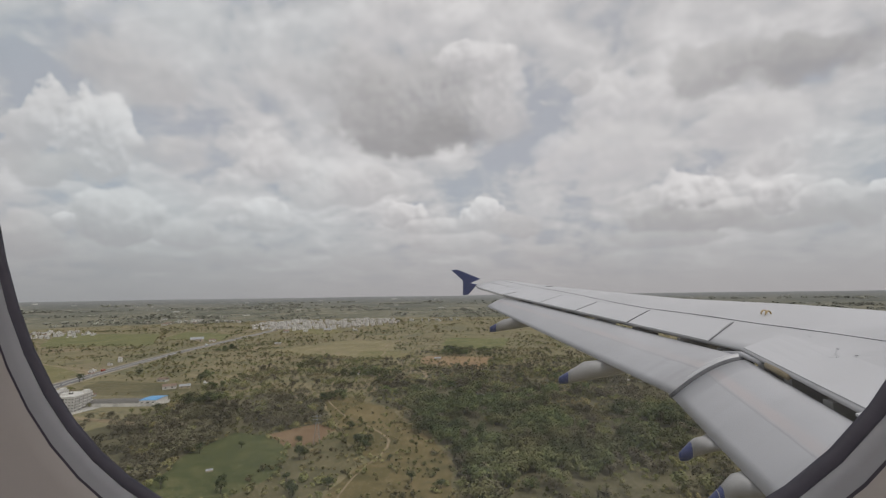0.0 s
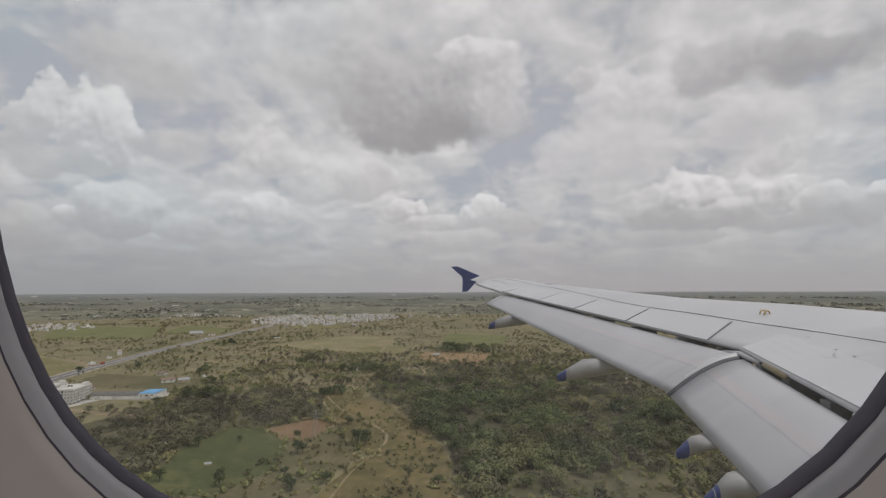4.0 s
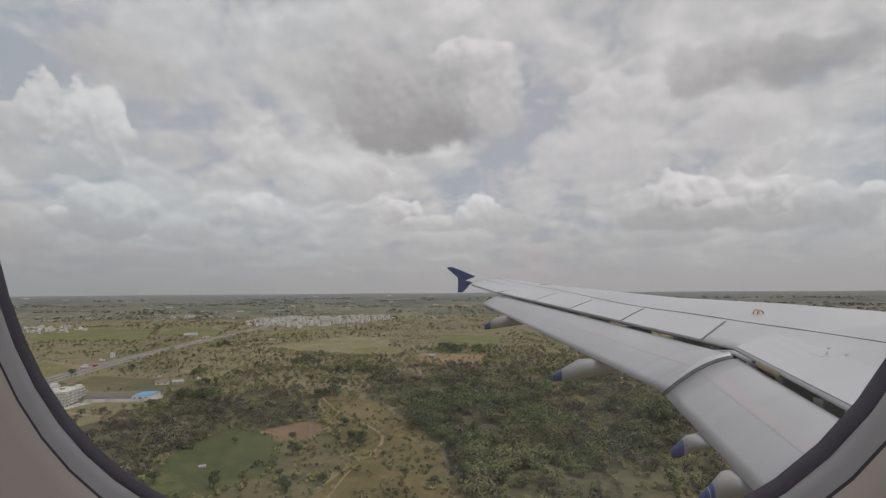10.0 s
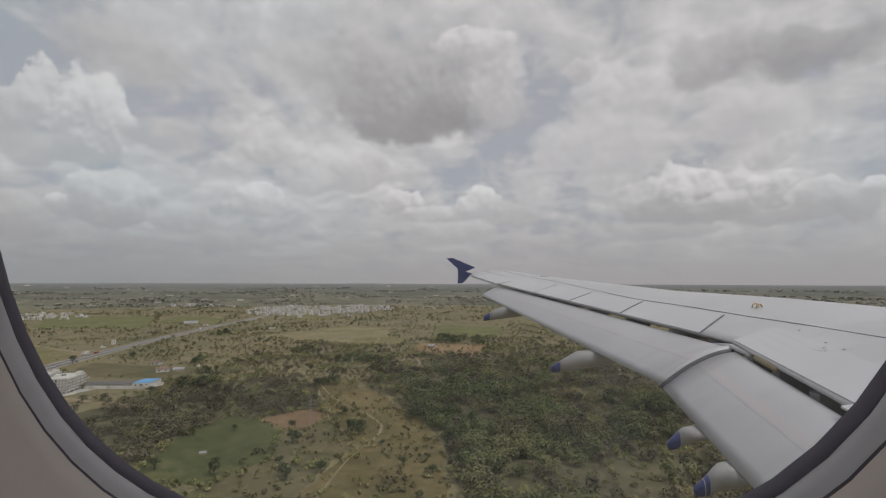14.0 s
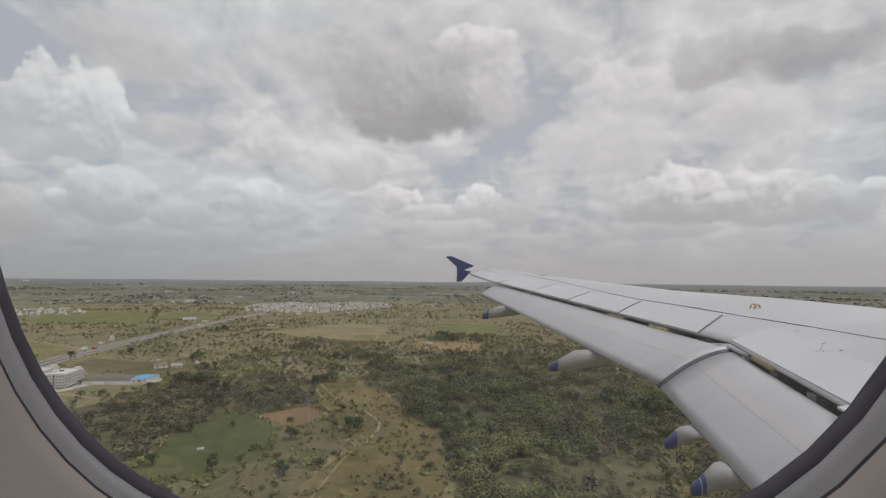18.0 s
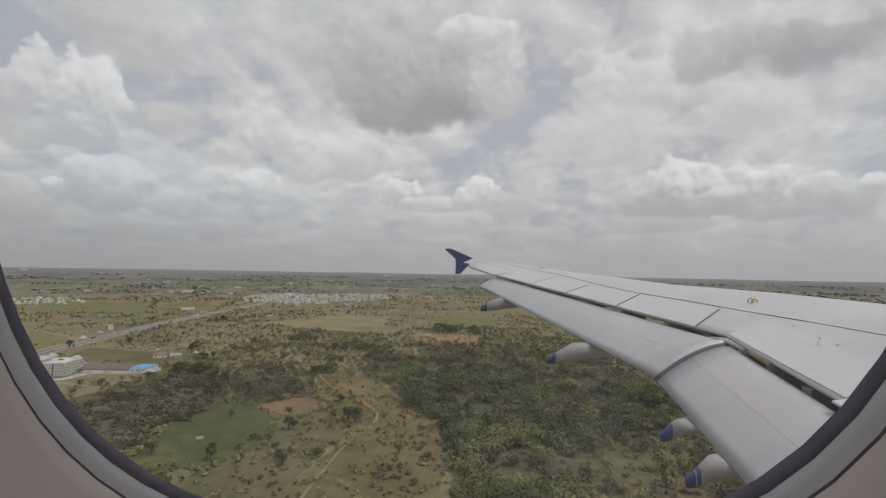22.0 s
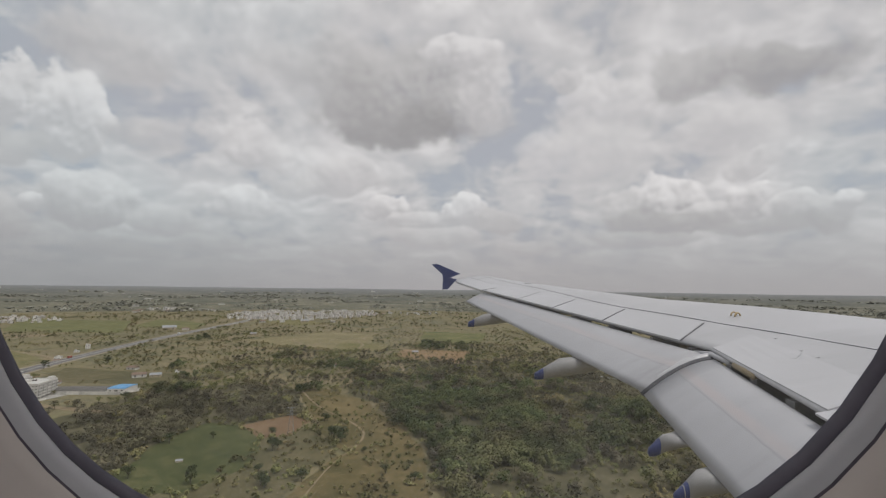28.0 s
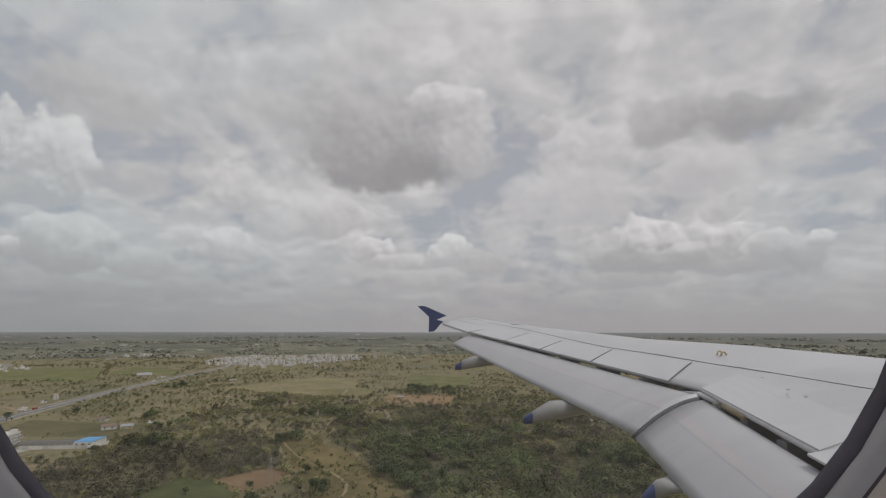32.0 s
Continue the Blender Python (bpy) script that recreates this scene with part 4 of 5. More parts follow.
field("brown_field", BROWN, CLAY, "bare orange clay field dotted with small trees")
field("house_field", HOUSEFIELD, STUBBLE, "grassy field behind the compound wall")
field("pale_field", PALE, HAY, "pale grass strip below the town")
field("bright_field", FAR_GREEN, BRIGHTCROP, "bright green irrigated field")
field("bare_field", FAR_BARE, TRACK, "bare orange soil patch among scrub")


def ribbon(points, width, z0, z1, wobble=0.0):
    rows = []
    for i, p in enumerate(points):
        a, b = Vector(points[max(i - 1, 0)]), Vector(points[min(i + 1, len(points) - 1)])
        d = (b - a).normalized()
        s = Vector((-d.y, d.x)) * (width / 2 + wobble * noise.noise((p[0] / 20, p[1] / 20, 5)))
        rows.append([(p[0] - s.x, p[1] - s.y, z1), (p[0] + s.x, p[1] + s.y, z1)])
    return slab_data(rows, z1 - z0)


def spread(points, step):
    """A smooth line through points (Catmull-Rom)."""
    out = []
    p = [Vector(q) for q in points]
    p = [2 * p[0] - p[1]] + p + [2 * p[-1] - p[-2]]
    for i in range(1, len(p) - 2):
        k = max(2, int((p[i + 1] - p[i]).length / step))
        for j in range(k):
            t = j / k
            out.append(tuple(0.5 * (2 * p[i] + (p[i + 1] - p[i - 1]) * t + (2 * p[i - 1] - 5 * p[i] + 4 * p[i + 1] - p[i + 2]) * t * t + (3 * p[i] - p[i - 1] - 3 * p[i + 1] + p[i + 2]) * t ** 3)))
    return out + [tuple(p[-2])]


HIGHWAY = spread([(-360, 150), (-408, 280), (-455, 408), (-523, 560), (-612, 860), (-700, 1280), (-735, 1440), (-790, 1640), (-900, 1900)], 30)


def offset(points, d):
    out = []
    for i, p in enumerate(points):
        a, b = Vector(points[max(i - 1, 0)]), Vector(points[min(i + 1, len(points) - 1)])
        w = (b - a).normalized()
        out.append((p[0] - w.y * d, p[1] + w.x * d))
    return out


def build_roads():
    tagged(new("road_verge", mesh("road_verge", *ribbon(HIGHWAY, 34, -0.3, 0.10, 4.0), VERGE)), "dusty earth verge along the highway", "verge", kind="structure")
    for side in (-6.2, 6.2):
        lane = offset(HIGHWAY, side)
        tagged(new("road", mesh("road", *ribbon(lane, 10.5, -0.2, 0.20), ASPHALT)), "worn grey asphalt carriageway of a divided highway", "road", kind="structure")
        for e in (-4.8, 4.8):
            tagged(new("road_edge_line", mesh("road_edge_line", *ribbon(offset(lane, e), 0.35, 0.1, 0.215), PAINT)), "white painted road edge line", "marking", kind="structure")
    tagged(new("median", mesh("median", *ribbon(HIGHWAY, 1.6, -0.2, 0.55), CONCRETE)), "raised concrete median of the highway", "median", kind="structure")
    tracks = [
        ([(-290, 285), (-306, 325), (-330, 376), (-300, 374), (-236, 366)], 8),
        ([(-959, 790), (-760, 700), (-600, 640), (-548, 600)], 5),
        ([(-151, 655), (-125, 555), (-102, 490), (-70, 440), (-40, 405), (-10, 378), (14, 347), (17, 314), (12, 270), (20, 150)], 1.8),
        ([(-1330, 1010), (-1000, 830), (-930, 800)], 5),
        ([(-95, 560), (-88, 640), (-110, 740)], 5),
        ([(-480, 1000), (-320, 1150), (-120, 1240), (60, 1200)], 6),
        ([(120, 500), (180, 560), (260, 600)], 5),
    ]
    g = random.Random(77)
    for i in range(26):
        x, y, a = g.uniform(-330, 170), g.uniform(470, 980), g.uniform(-0.6, 3.0)
        pts = []
        for k in range(g.randint(4, 8)):
            pts.append((x, y))
            a += g.uniform(-0.45, 0.45)
            x, y = x + 28 * math.cos(a), y + 34 * math.sin(a)
        tracks.append((pts, g.uniform(2.2, 4.0)))
    for k, (pts, w) in enumerate(tracks):
        tagged(new("dirt_track", mesh("dirt_track", *ribbon(spread(pts, 12), w, -0.2, 0.10 + 0.006 * k, min(2.0, 0.5 * w)), TRACK)), "ochre dirt track through the scrub", "track", kind="structure")
    canal = spread([(250, 640), (420, 520), (600, 480), (900, 470), (1300, 520), (1700, 640)], 25)
    tagged(new("perimeter_road", mesh("perimeter_road", *ribbon(canal, 9, -0.2, 0.14, 1.0), CONCRETE)), "pale perimeter road across the scrub", "road", kind="structure")
    tagged(new("service_road", mesh("service_road", *ribbon(spread([(300, 240), (330, 330), (370, 420), (440, 510)], 15), 9, -0.2, 0.13), CONCRETE)), "pale curving service road", "road", kind="structure")
    tagged(new("service_road", mesh("service_road", *ribbon([(1380, 200), (1400, 540)], 8, -0.2, 0.13), CONCRETE)), "straight pale service road", "road", kind="structure")


build_roads()
# ---- buildings ----


def window_mesh(w, h):
    """A dark opening with a pale sill and lintel, facing -y."""
    return box("pane", -w / 2, w / 2, -0.03, 0.20, 0, h, GLASS)


def apartment(at, turn, wide, deep, storeys, material, cols, side_cols, label):
    """A flat block on stilts with balconies, window rows, parapet and stair heads."""
    h = 2.6 + 3.1 * storeys
    ob = thing("apartment_block", at, turn, label, "building")
    part("wall", mesh("wall", *box_data(-wide / 2, wide / 2, 0, deep, 2.6, h), material), ob)
    part("stilt_floor", box("stilt_floor", -wide / 2 + 1.5, wide / 2 - 1.5, 1.5, deep - 1.5, 0, 2.6, CONCRETE), ob)
    pillar = box("pillar", -0.3, 0.3, -0.3, 0.3, 0, 2.6, material)
    for i in range(6):
        for y in (0.4, deep - 0.4):
            part("pillar", pillar, ob, at=(-wide / 2 + 0.4 + i * (wide - 0.8) / 5, y, 0))
    for i in range(1, 5):
        part("pillar", pillar, ob, at=(wide / 2 - 0.4, i * deep / 5, 0))
    part("roof", box("roof", -wide / 2 + 0.2, wide / 2 - 0.2, 0.2, deep - 0.2, h, h + 0.12, ROOFTOP), ob)
    for x0, x1, y0, y1 in ((-wide / 2, wide / 2, 0, 0.2), (-wide / 2, wide / 2, deep - 0.2, deep), (-wide / 2, -wide / 2 + 0.2, 0.2, deep - 0.2), (wide / 2 - 0.2, wide / 2, 0.2, deep - 0.2)):
        part("parapet", box("parapet", x0, x1, y0, y1, h, h + 1.0, material), ob)
    part("stair_head", box("stair_head", wide / 2 - 6, wide / 2 - 1.5, deep - 7, deep - 1.5, h, h + 3.2, material), ob)
    part("stair_head", box("stair_head", -wide / 2 + 2, -wide / 2 + 6, deep * 0.35, deep * 0.35 + 5, h, h + 2.8, material), ob)
    tank = mesh("water_tank", *tube_data([(0, 0, 0), (0, 0, 1.4), (0, 0, 1.7)], [0.9, 0.9, 0.4], 10), OLDROOF, True)
    for i in range(3):
        part("water_tank", tank, ob, "dark plastic water tank", at=(-wide / 2 + 3 + i * 2.4, deep * 0.62, h + 0.12))
    win = window_mesh(1.1, 1.15)
    dark = box("pane", -0.9, 0.9, -0.03, 0.3, 0, 2.2, GLASS)
    slab = box("balcony", -1.6, 1.6, -1.1, 0.0, 0, 0.95, material)
    shade = box("sunshade", -1.0, 1.0, -0.5, 0.0, 0, 0.12, material)
    for s in range(storeys):
        z = 2.6 + 3.1 * s
        for c in range(cols):
            x = -wide / 2 + wide * (c + 0.5) / cols
            if c == cols // 2:
                part("window", dark, ob, at=(x, 0, z + 0.4))
            else:
                part("window", win, ob, at=(x, 0, z + 1.0))
                part("sunshade", shade, ob, at=(x, 0, z + 2.5))
        for c in range(side_cols):
            y = deep * (c + 0.5) / side_cols
            part("window", win, ob, at=(wide / 2, y, z + 1.0), turn=90)
            if c % 2 == 0:
                part("balcony", slab, ob, at=(wide / 2, y, z + 0.05), turn=90)
        part("floor_band", box("floor_band", -wide / 2 - 0.06, wide / 2 + 0.06, -0.06, deep + 0.06, z - 0.12, z + 0.12, ROOFTOP), ob)
    return ob


YAW = 20.0
apartment((-350, 392, 0), YAW, 21, 33, 4, WHITEWASH, 7, 9, "white five storey apartment block on stilts with balconies")
apartment((-384, 395, 0), YAW, 20, 33, 4, WHITEWASH, 7, 9, "white five storey apartment block beside its twin")
narrow = apartment((-422, 404, 0), YAW, 10, 30, 4, WHITEWASH, 3, 8, "narrow white apartment block with an ochre front")
part("front_facing", box("front_facing", -5.0, 5.0, -0.02, 0.05, 2.7, 15.0, OCHREWALL), narrow, "ochre plaster front")


def sheet_roof(wide, deep, h, rise, material, name="roof"):
    """An arched or pitched sheet roof with ribs across it."""
    n = 33
    rows = []
    for i in range(n):
        x = -wide / 2 + wide * i / (n - 1)
        lift = 0.10 if i % 2 else 0.0
        rows.append([(x, deep * j / 10, h + lift + rise * math.sin(math.pi * j / 10)) for j in range(11)])
    return mesh(name, *slab_data(rows, 0.12), material)


def hall(at, turn, wide, deep, h, rise, wall, roof, label, openings=5):
    ob = thing("industrial_hall", at, turn, label, "building")
    part("wall", box("wall", -wide / 2, wide / 2, 0.1, deep - 0.1, 0, h - 0.05, wall), ob)
    gable = [(0.1, h - 0.05)] + [(0.1 + (deep - 0.2) * j / 10, h - 0.06 + rise * math.sin(math.pi * j / 10)) for j in range(1, 10)] + [(deep - 0.1, h - 0.05)]
    for x in (-wide / 2 + 0.02, wide / 2 - 0.32):
        v = [(x, y, z) for y, z in gable] + [(x + 0.3, y, z) for y, z in gable]
        k = len(gable)
        part("gable", mesh("gable", v, [tuple(range(k))[::-1], tuple(range(k, 2 * k))] + [(i, (i + 1) % k, k + (i + 1) % k, k + i) for i in range(k)], wall), ob)
    part("roof", sheet_roof(wide + 1, deep, h, rise, roof), ob)
    win = window_mesh(1.8, 1.3)
    for i in range(openings):
        part("window", win, ob, at=(-wide / 2 + wide * (i + 0.5) / openings, 0.1, h * 0.4))
    part("door", box("door", -1.8, 1.8, 0.04, 0.2, 0, h * 0.7, OLDROOF), ob)
    return ob


hall((-396, 356, 0), YAW, 27, 20, 6, 2.2, WHITEWASH, GREYROOF, "white hall with a ribbed grey arched roof")
hall((-378, 364, 0), YAW, 9, 17, 7, 1.2, GREYROOF, GREYROOF, "small grey sheet metal hall beside the white hall", 2)
hall((-394, 322, 0), YAW, 34, 18, 5, 1.0, WHITEWASH, ROOFTOP, "low white hall with a flat pale roof")
hall((-288, 434, 0), 12, 18, 24, 5, 0.5, WHITEWASH, BLUEROOF, "long shed end with a bright blue sheet roof", 3)
for i in range(4):
    hall((-305.4 - i * 17.0, 430.4 - i * 3.6, 0), 12, 17, 20, 3.6, 1.2, CONCRETE, OLDROOF, "dark cement sheet shed in the walled yard", 3)


def wall_run(points, height, material, label):
    """A compound wall of panels between posts."""
    ob = thing("compound_wall", (*points[0], 0), 0, label, "wall")
    ox, oy = points[0]
    for (x0, y0), (x1, y1) in zip(points, points[1:]):
        run = math.hypot(x1 - x0, y1 - y0)
        ang = math.degrees(math.atan2(y1 - y0, x1 - x0))
        k = max(1, int(run / 6))
        panel = box("wall_panel", 0.2, run / k - 0.2, -0.12, 0.12, 0, height, material)
        post = box("post", -0.2, 0.2, -0.2, 0.2, 0, height + 0.25, material)
        for i in range(k):
            x, y = x0 + (x1 - x0) * i / k - ox, y0 + (y1 - y0) * i / k - oy
            part("wall_panel", panel, ob, at=(x, y, 0), turn=ang)
            part("post", post, ob, at=(x, y, 0), turn=ang)
    return ob


wall_run([(-378, 412), (-326, 421), (-278, 429), (-273, 450)], 3.4, WHITEWASH, "long white compound wall before the sheds")
wall_run([(-362, 374), (-334, 385), (-332, 398)], 2.2, WHITEWASH, "white yard wall beside the apartments")
tagged(new("yard", mesh("yard", *prism_data([(-436, 378), (-334, 390), (-330, 418), (-430, 418)], -0.2, 0.16), CONCRETE)), "pale concrete yard between the apartments", "yard", kind="structure")


def bungalow(wide, deep, h, floors, wall, roof, pitched):
    """A small plastered house with a flat roof, parapet and stair head, or a pitched roof."""
    ob = thing("house", (0, 0, -50), 0, "", "house")
    top = h * floors
    part("wall", box("wall", -wide / 2, wide / 2, 0, deep, 0, top, wall), ob)
    if pitched:
        v = [(-wide / 2 - 0.5, -0.5, top), (wide / 2 + 0.5, -0.5, top), (wide / 2 + 0.5, deep + 0.5, top), (-wide / 2 - 0.5, deep + 0.5, top), (-wide / 2 - 0.5, deep / 2, top + deep * 0.28), (wide / 2 + 0.5, deep / 2, top + deep * 0.28)]
        part("roof", mesh("roof", v, [(3, 2, 1, 0), (0, 1, 5, 4), (2, 3, 4, 5), (0, 4, 3), (1, 2, 5)], roof), ob)
    else:
        part("roof", box("roof", -wide / 2 - 0.3, wide / 2 + 0.3, -0.4, deep + 0.3, top, top + 0.35, roof), ob)
        part("stair_head", box("stair_head", -wide / 2 + 0.5, -wide / 2 + 3.2, deep - 4, deep - 0.8, top + 0.35, top + 2.7, wall), ob)
    win = window_mesh(1.4, 1.3)
    for s in range(floors):
        for i in range(2):
            part("window", win, ob, at=(-wide / 2 + wide * (i + 0.5) / 2, 0, s * h + 1.0))
    return ob


KINDS = [bungalow(9, 8, 3.2, 1, WHITEWASH, ROOFTOP, False), bungalow(10, 9, 3.2, 2, WHITEWASH, ROOFTOP, False), bungalow(8, 10, 3.2, 3, WHITEWASH, ROOFTOP, False), bungalow(12, 7, 3.0, 1, WHITEWASH, TILEROOF, True), bungalow(14, 9, 3.4, 1, OCHREWALL, GREYROOF, True), bungalow(11, 10, 3.2, 2, OCHREWALL, ROOFTOP, False)]
WORDS = ["white plastered single storey house with flat roof", "white two storey house with flat roof and stair head", "tall white three storey house with flat roof", "low white house with a dull terracotta pitched roof", "ochre house with a grey metal roof", "ochre two storey house with flat roof"]


def settle(x, y, kind, turn, group, scale=1.0):
    ob = copy_thing(KINDS[kind], pose(x, y, 0, 0, 0, turn) @ Matrix.Diagonal((scale, scale, scale, 1)))
    tagged(ob, WORDS[kind], "house", group)
    return ob


rng = random.Random(5)
HOMES = []


def cluster(count, cx, cy, rx, ry, tilt, group, kinds, gap, scale=1.0):
    made, tries = 0, 0
    ca, sa = math.cos(radians(tilt)), math.sin(radians(tilt))
    while made < count and tries < count * 60:
        tries += 1
        r, a = math.sqrt(rng.random()), rng.random() * 2 * math.pi
        u, v = rx * r * math.cos(a), ry * r * math.sin(a)
        x, y = cx + u * ca - v * sa, cy + u * sa + v * ca
        if all((x - p) ** 2 + (y - q) ** 2 > gap * gap for p, q in HOMES):
            HOMES.append((x, y))
            settle(x, y, rng.choice(kinds), rng.choice((0, 0, 90, 90, 180)) + tilt + rng.uniform(-8, 8), group, scale * rng.uniform(0.9, 1.3))
            made += 1


cluster(150, -690, 1720, 250, 250, 8, "houses of the town", [1, 2, 2, 5, 1, 0], 13, 0.95)
cluster(16, -160, 2080, 260, 70, 6, "houses of the town", [1, 2, 5, 0], 22, 1.0)
cluster(68, -1440, 1270, 210, 120, -25, "houses of the village", [0, 0, 1, 3, 1], 15, 0.95)
cluster(14, -1500, 1900, 380, 160, 10, "far farm houses", [0, 1, 3], 40, 1.6)
cluster(26, -1330, 700, 150, 90, -20, "houses of the near village", [0, 0, 1, 3], 15, 0.95)
settle(1110, 780, 0, 5, "farm houses", 1.3)


def far_town(count, cx, cy, rx, ry):
    """The back rows of the town, joined: blocks with roof slabs and stair heads."""
    walls, roofs = [], []
    for i in range(count):
        r, a = math.sqrt(rng.random()), rng.random() * 2 * math.pi
        x, y = cx + rx * r * math.cos(a), cy + ry * r * math.sin(a)
        if math.hypot(x, y) > 2240 or any((x - p) ** 2 + (y - q) ** 2 < 120 for p, q in HOMES):
            continue
        HOMES.append((x, y))
        w, d, h = rng.uniform(7, 14), rng.uniform(7, 12), rng.choice((3.4, 6.6, 6.6, 9.8))
        walls.append(box_data(x - w / 2, x + w / 2, y, y + d, 0, h))
        walls.append(box_data(x - w / 2 + 0.5, x - w / 2 + 3.3, y + d - 4, y + d - 0.8, h + 0.3, h + 2.6))
        roofs.append(box_data(x - w / 2 - 0.3, x + w / 2 + 0.3, y - 0.3, y + d + 0.3, h, h + 0.3))
    tagged(new("town_walls", merged("town_walls", walls, TOWNWALL)), "pale plastered back rows of the town", "houses", kind="stuff")
    tagged(new("town_roofs", merged("town_roofs", roofs, ROOFTOP)), "flat concrete roofs of the town", "roofs", kind="stuff")


far_town(460, -700, 1880, 300, 360)
for x, y, k, t, s in ((-330, 514, 3, 12, 1.25), (-312, 520, 4, 12, 0.9), (-382, 560, 3, -20, 1.1), (-300, 545, 0, 10, 0.8), (-735, 1085, 4, 20, 2.2), (-700, 1100, 3, 20, 1.4), (-619, 730, 2, 15, 0.8), (-600, 690, 0, 15, 0.8), (-556, 615, 0, 20, 0.9), (-540, 600, 3, 20, 0.7), (-570, 632, 0, 20, 0.7), (-407, 470, 0, 15, 0.8), (-392, 462, 3, 15, 0.8), (-405, 425, 0, 12, 0.7), (-88, 268, 4, 10, 0.3), (-27, 800, 4, 0, 0.8), (-120, 640, 3, 30, 0.7), (75, 520, 3, 20, 0.8), (88, 516, 0, 20, 0.6), (-470, 1030, 4, 10, 1.0), (-650, 1400, 3, 10, 1.6), (-590, 1420, 1, 10, 1.5), (-520, 1440, 4, 10, 1.7), (-430, 1460, 0, 10, 1.6)):
    settle(x, y, k, t + YAW, "houses along the highway", s)
    HOMES.append((x, y))
for ob in KINDS:
    for o in list(ob.children_recursive) + [ob]:
        bpy.data.objects.remove(o)

# ---- vehicles on the highway ----


def vehicle(name, length, width, height, paint, label, x, y, turn, cargo=False):
    ob = thing(name, (x, y, 0.2), turn, label, "vehicle", "vehicles on the highway")
    part("body", box("body", -width / 2, width / 2, -length / 2, length / 2, 0.45, height if cargo else height * 0.6, paint, 0.08), ob)
    if not cargo:
        part("cabin", box("cabin", -width / 2 + 0.12, width / 2 - 0.12, -length * 0.22, length * 0.28, height * 0.6, height, GLASS, 0.15), ob)
    else:
        part("windscreen", box("windscreen", -width / 2 + 0.1, width / 2 - 0.1, length / 2 - 0.3, length / 2 + 0.02, height * 0.5, height * 0.85, GLASS), ob)
    tyre = mesh("wheel", *tube_data([(-0.14, 0, 0), (0.14, 0, 0)], [0.42, 0.42], 12), TYRE, True)
    for sx in (-1, 1):
        for sy in (-0.32, 0.32):
            part("wheel", tyre, ob, at=(sx * (width / 2 - 0.12), sy * length, 0.42))
    return ob


for along, side, nm, ln, wd, ht, pt, lb, cg in ((430, 5, "bus", 11, 2.5, 3.1, CARWHITE, "white bus on the highway", True), (505, -5, "car", 4.3, 1.75, 1.5, CARWHITE, "small white car on the highway", False), (640, 6, "truck", 9, 2.4, 3.2, CARRED, "red goods truck on the highway", True), (790, -6, "car", 4.3, 1.75, 1.5, CARWHITE, "small white car on the highway", False), (300, -5, "car", 4.3, 1.75, 1.5, CARWHITE, "small white car on the highway", False), (1010, 6, "truck", 9, 2.4, 3.2, CARWHITE, "white goods truck on the highway", True)):
    i = min(range(len(HIGHWAY) - 1), key=lambda k: abs(HIGHWAY[k][1] - along))
    a, b = Vector(HIGHWAY[i]), Vector(HIGHWAY[i + 1])
    w = (b - a).normalized()
    vehicle(nm, ln, wd, ht, pt, lb, a.x - w.y * side, a.y + w.x * side, math.degrees(math.atan2(-w.x, w.y)), cg)


def pylon(x, y, h):
    """A lattice mast with three cross arms."""
    ob = thing("power_pylon", (x, y, 0), 20, "thin grey lattice power pylon in the fields", "pylon")
    r = lambda z: 2.2 * (1 - z / h) + 0.25
    for sx in (-1, 1):
        for sy in (-1, 1):
            part("leg", mesh("leg", *tube_data([(sx * r(0), sy * r(0), 0), (sx * r(h), sy * r(h), h)], [0.09, 0.06], 5), STEEL), ob)
    for i in range(8):
        z0, z1 = h * i / 8, h * (i + 1) / 8
        for q in range(4):
            c0, c1 = [(1, 1), (-1, 1), (-1, -1), (1, -1)][q], [(-1, 1), (-1, -1), (1, -1), (1, 1)][q]
            part("brace", mesh("brace", *tube_data([(c0[0] * r(z0), c0[1] * r(z0), z0), (c1[0] * r(z1), c1[1] * r(z1), z1)], [0.05, 0.05], 4), STEEL), ob)
    for z in (0.7, 0.82, 0.94):
        part("cross_arm", box("cross_arm", -3.6, 3.6, -0.12, 0.12, h * z, h * z + 0.2, STEEL), ob)


pylon(-42, 334, 22)

# ---- further along the flight line: boundary wall, manhole rings, boulder, huts ----
wall_run([(318, 240), (352, 330), (392, 430), (300, 640)], 2.6, CONCRETE, "grey boundary wall round the airfield scrub")
for x, y in ((402, 318), (436, 322), (410, 286), (446, 290), (470, 340), (385, 345)):
    ring = thing("manhole_ring", (x, y, 0), 0, "round concrete manhole ring in bare soil", "manhole", "manhole rings")
    t = np.linspace(0, 2 * math.pi, 16, endpoint=False)
    prof = [(2.0, 0.0), (2.0, 0.6), (1.6, 0.6), (1.6, 0.05)]
    part("rim", mesh("rim", *grid_data([[(r * math.cos(a), r * math.sin(a), z) for a in t] for r, z in prof], True), CONCRETE), ring)
    part("lid", mesh("lid", *prism_data([(1.6 * math.cos(a), 1.6 * math.sin(a)) for a in t], 0.02, 0.15), OLDROOF), ring, "dark lid")
stone = thing("boulder", (1230, 210, 0), 30, "pale rounded granite boulder in the grass", "boulder")
bm = bmesh.new()
bmesh.ops.create_icosphere(bm, subdivisions=3, radius=5)
for v in bm.verts:
    v.co *= 1 + 0.22 * noise.noise(v.co * 0.3) + 0.06 * noise.noise(v.co * 1.1)
    v.co.z *= 0.6
rock = bpy.data.meshes.new("rock")
bm.to_mesh(rock)
bm.free()
rock.materials.append(CONCRETE)
part("rock", rock, stone, at=(0, 0, 1.5))

# ---- trees and scrub ----


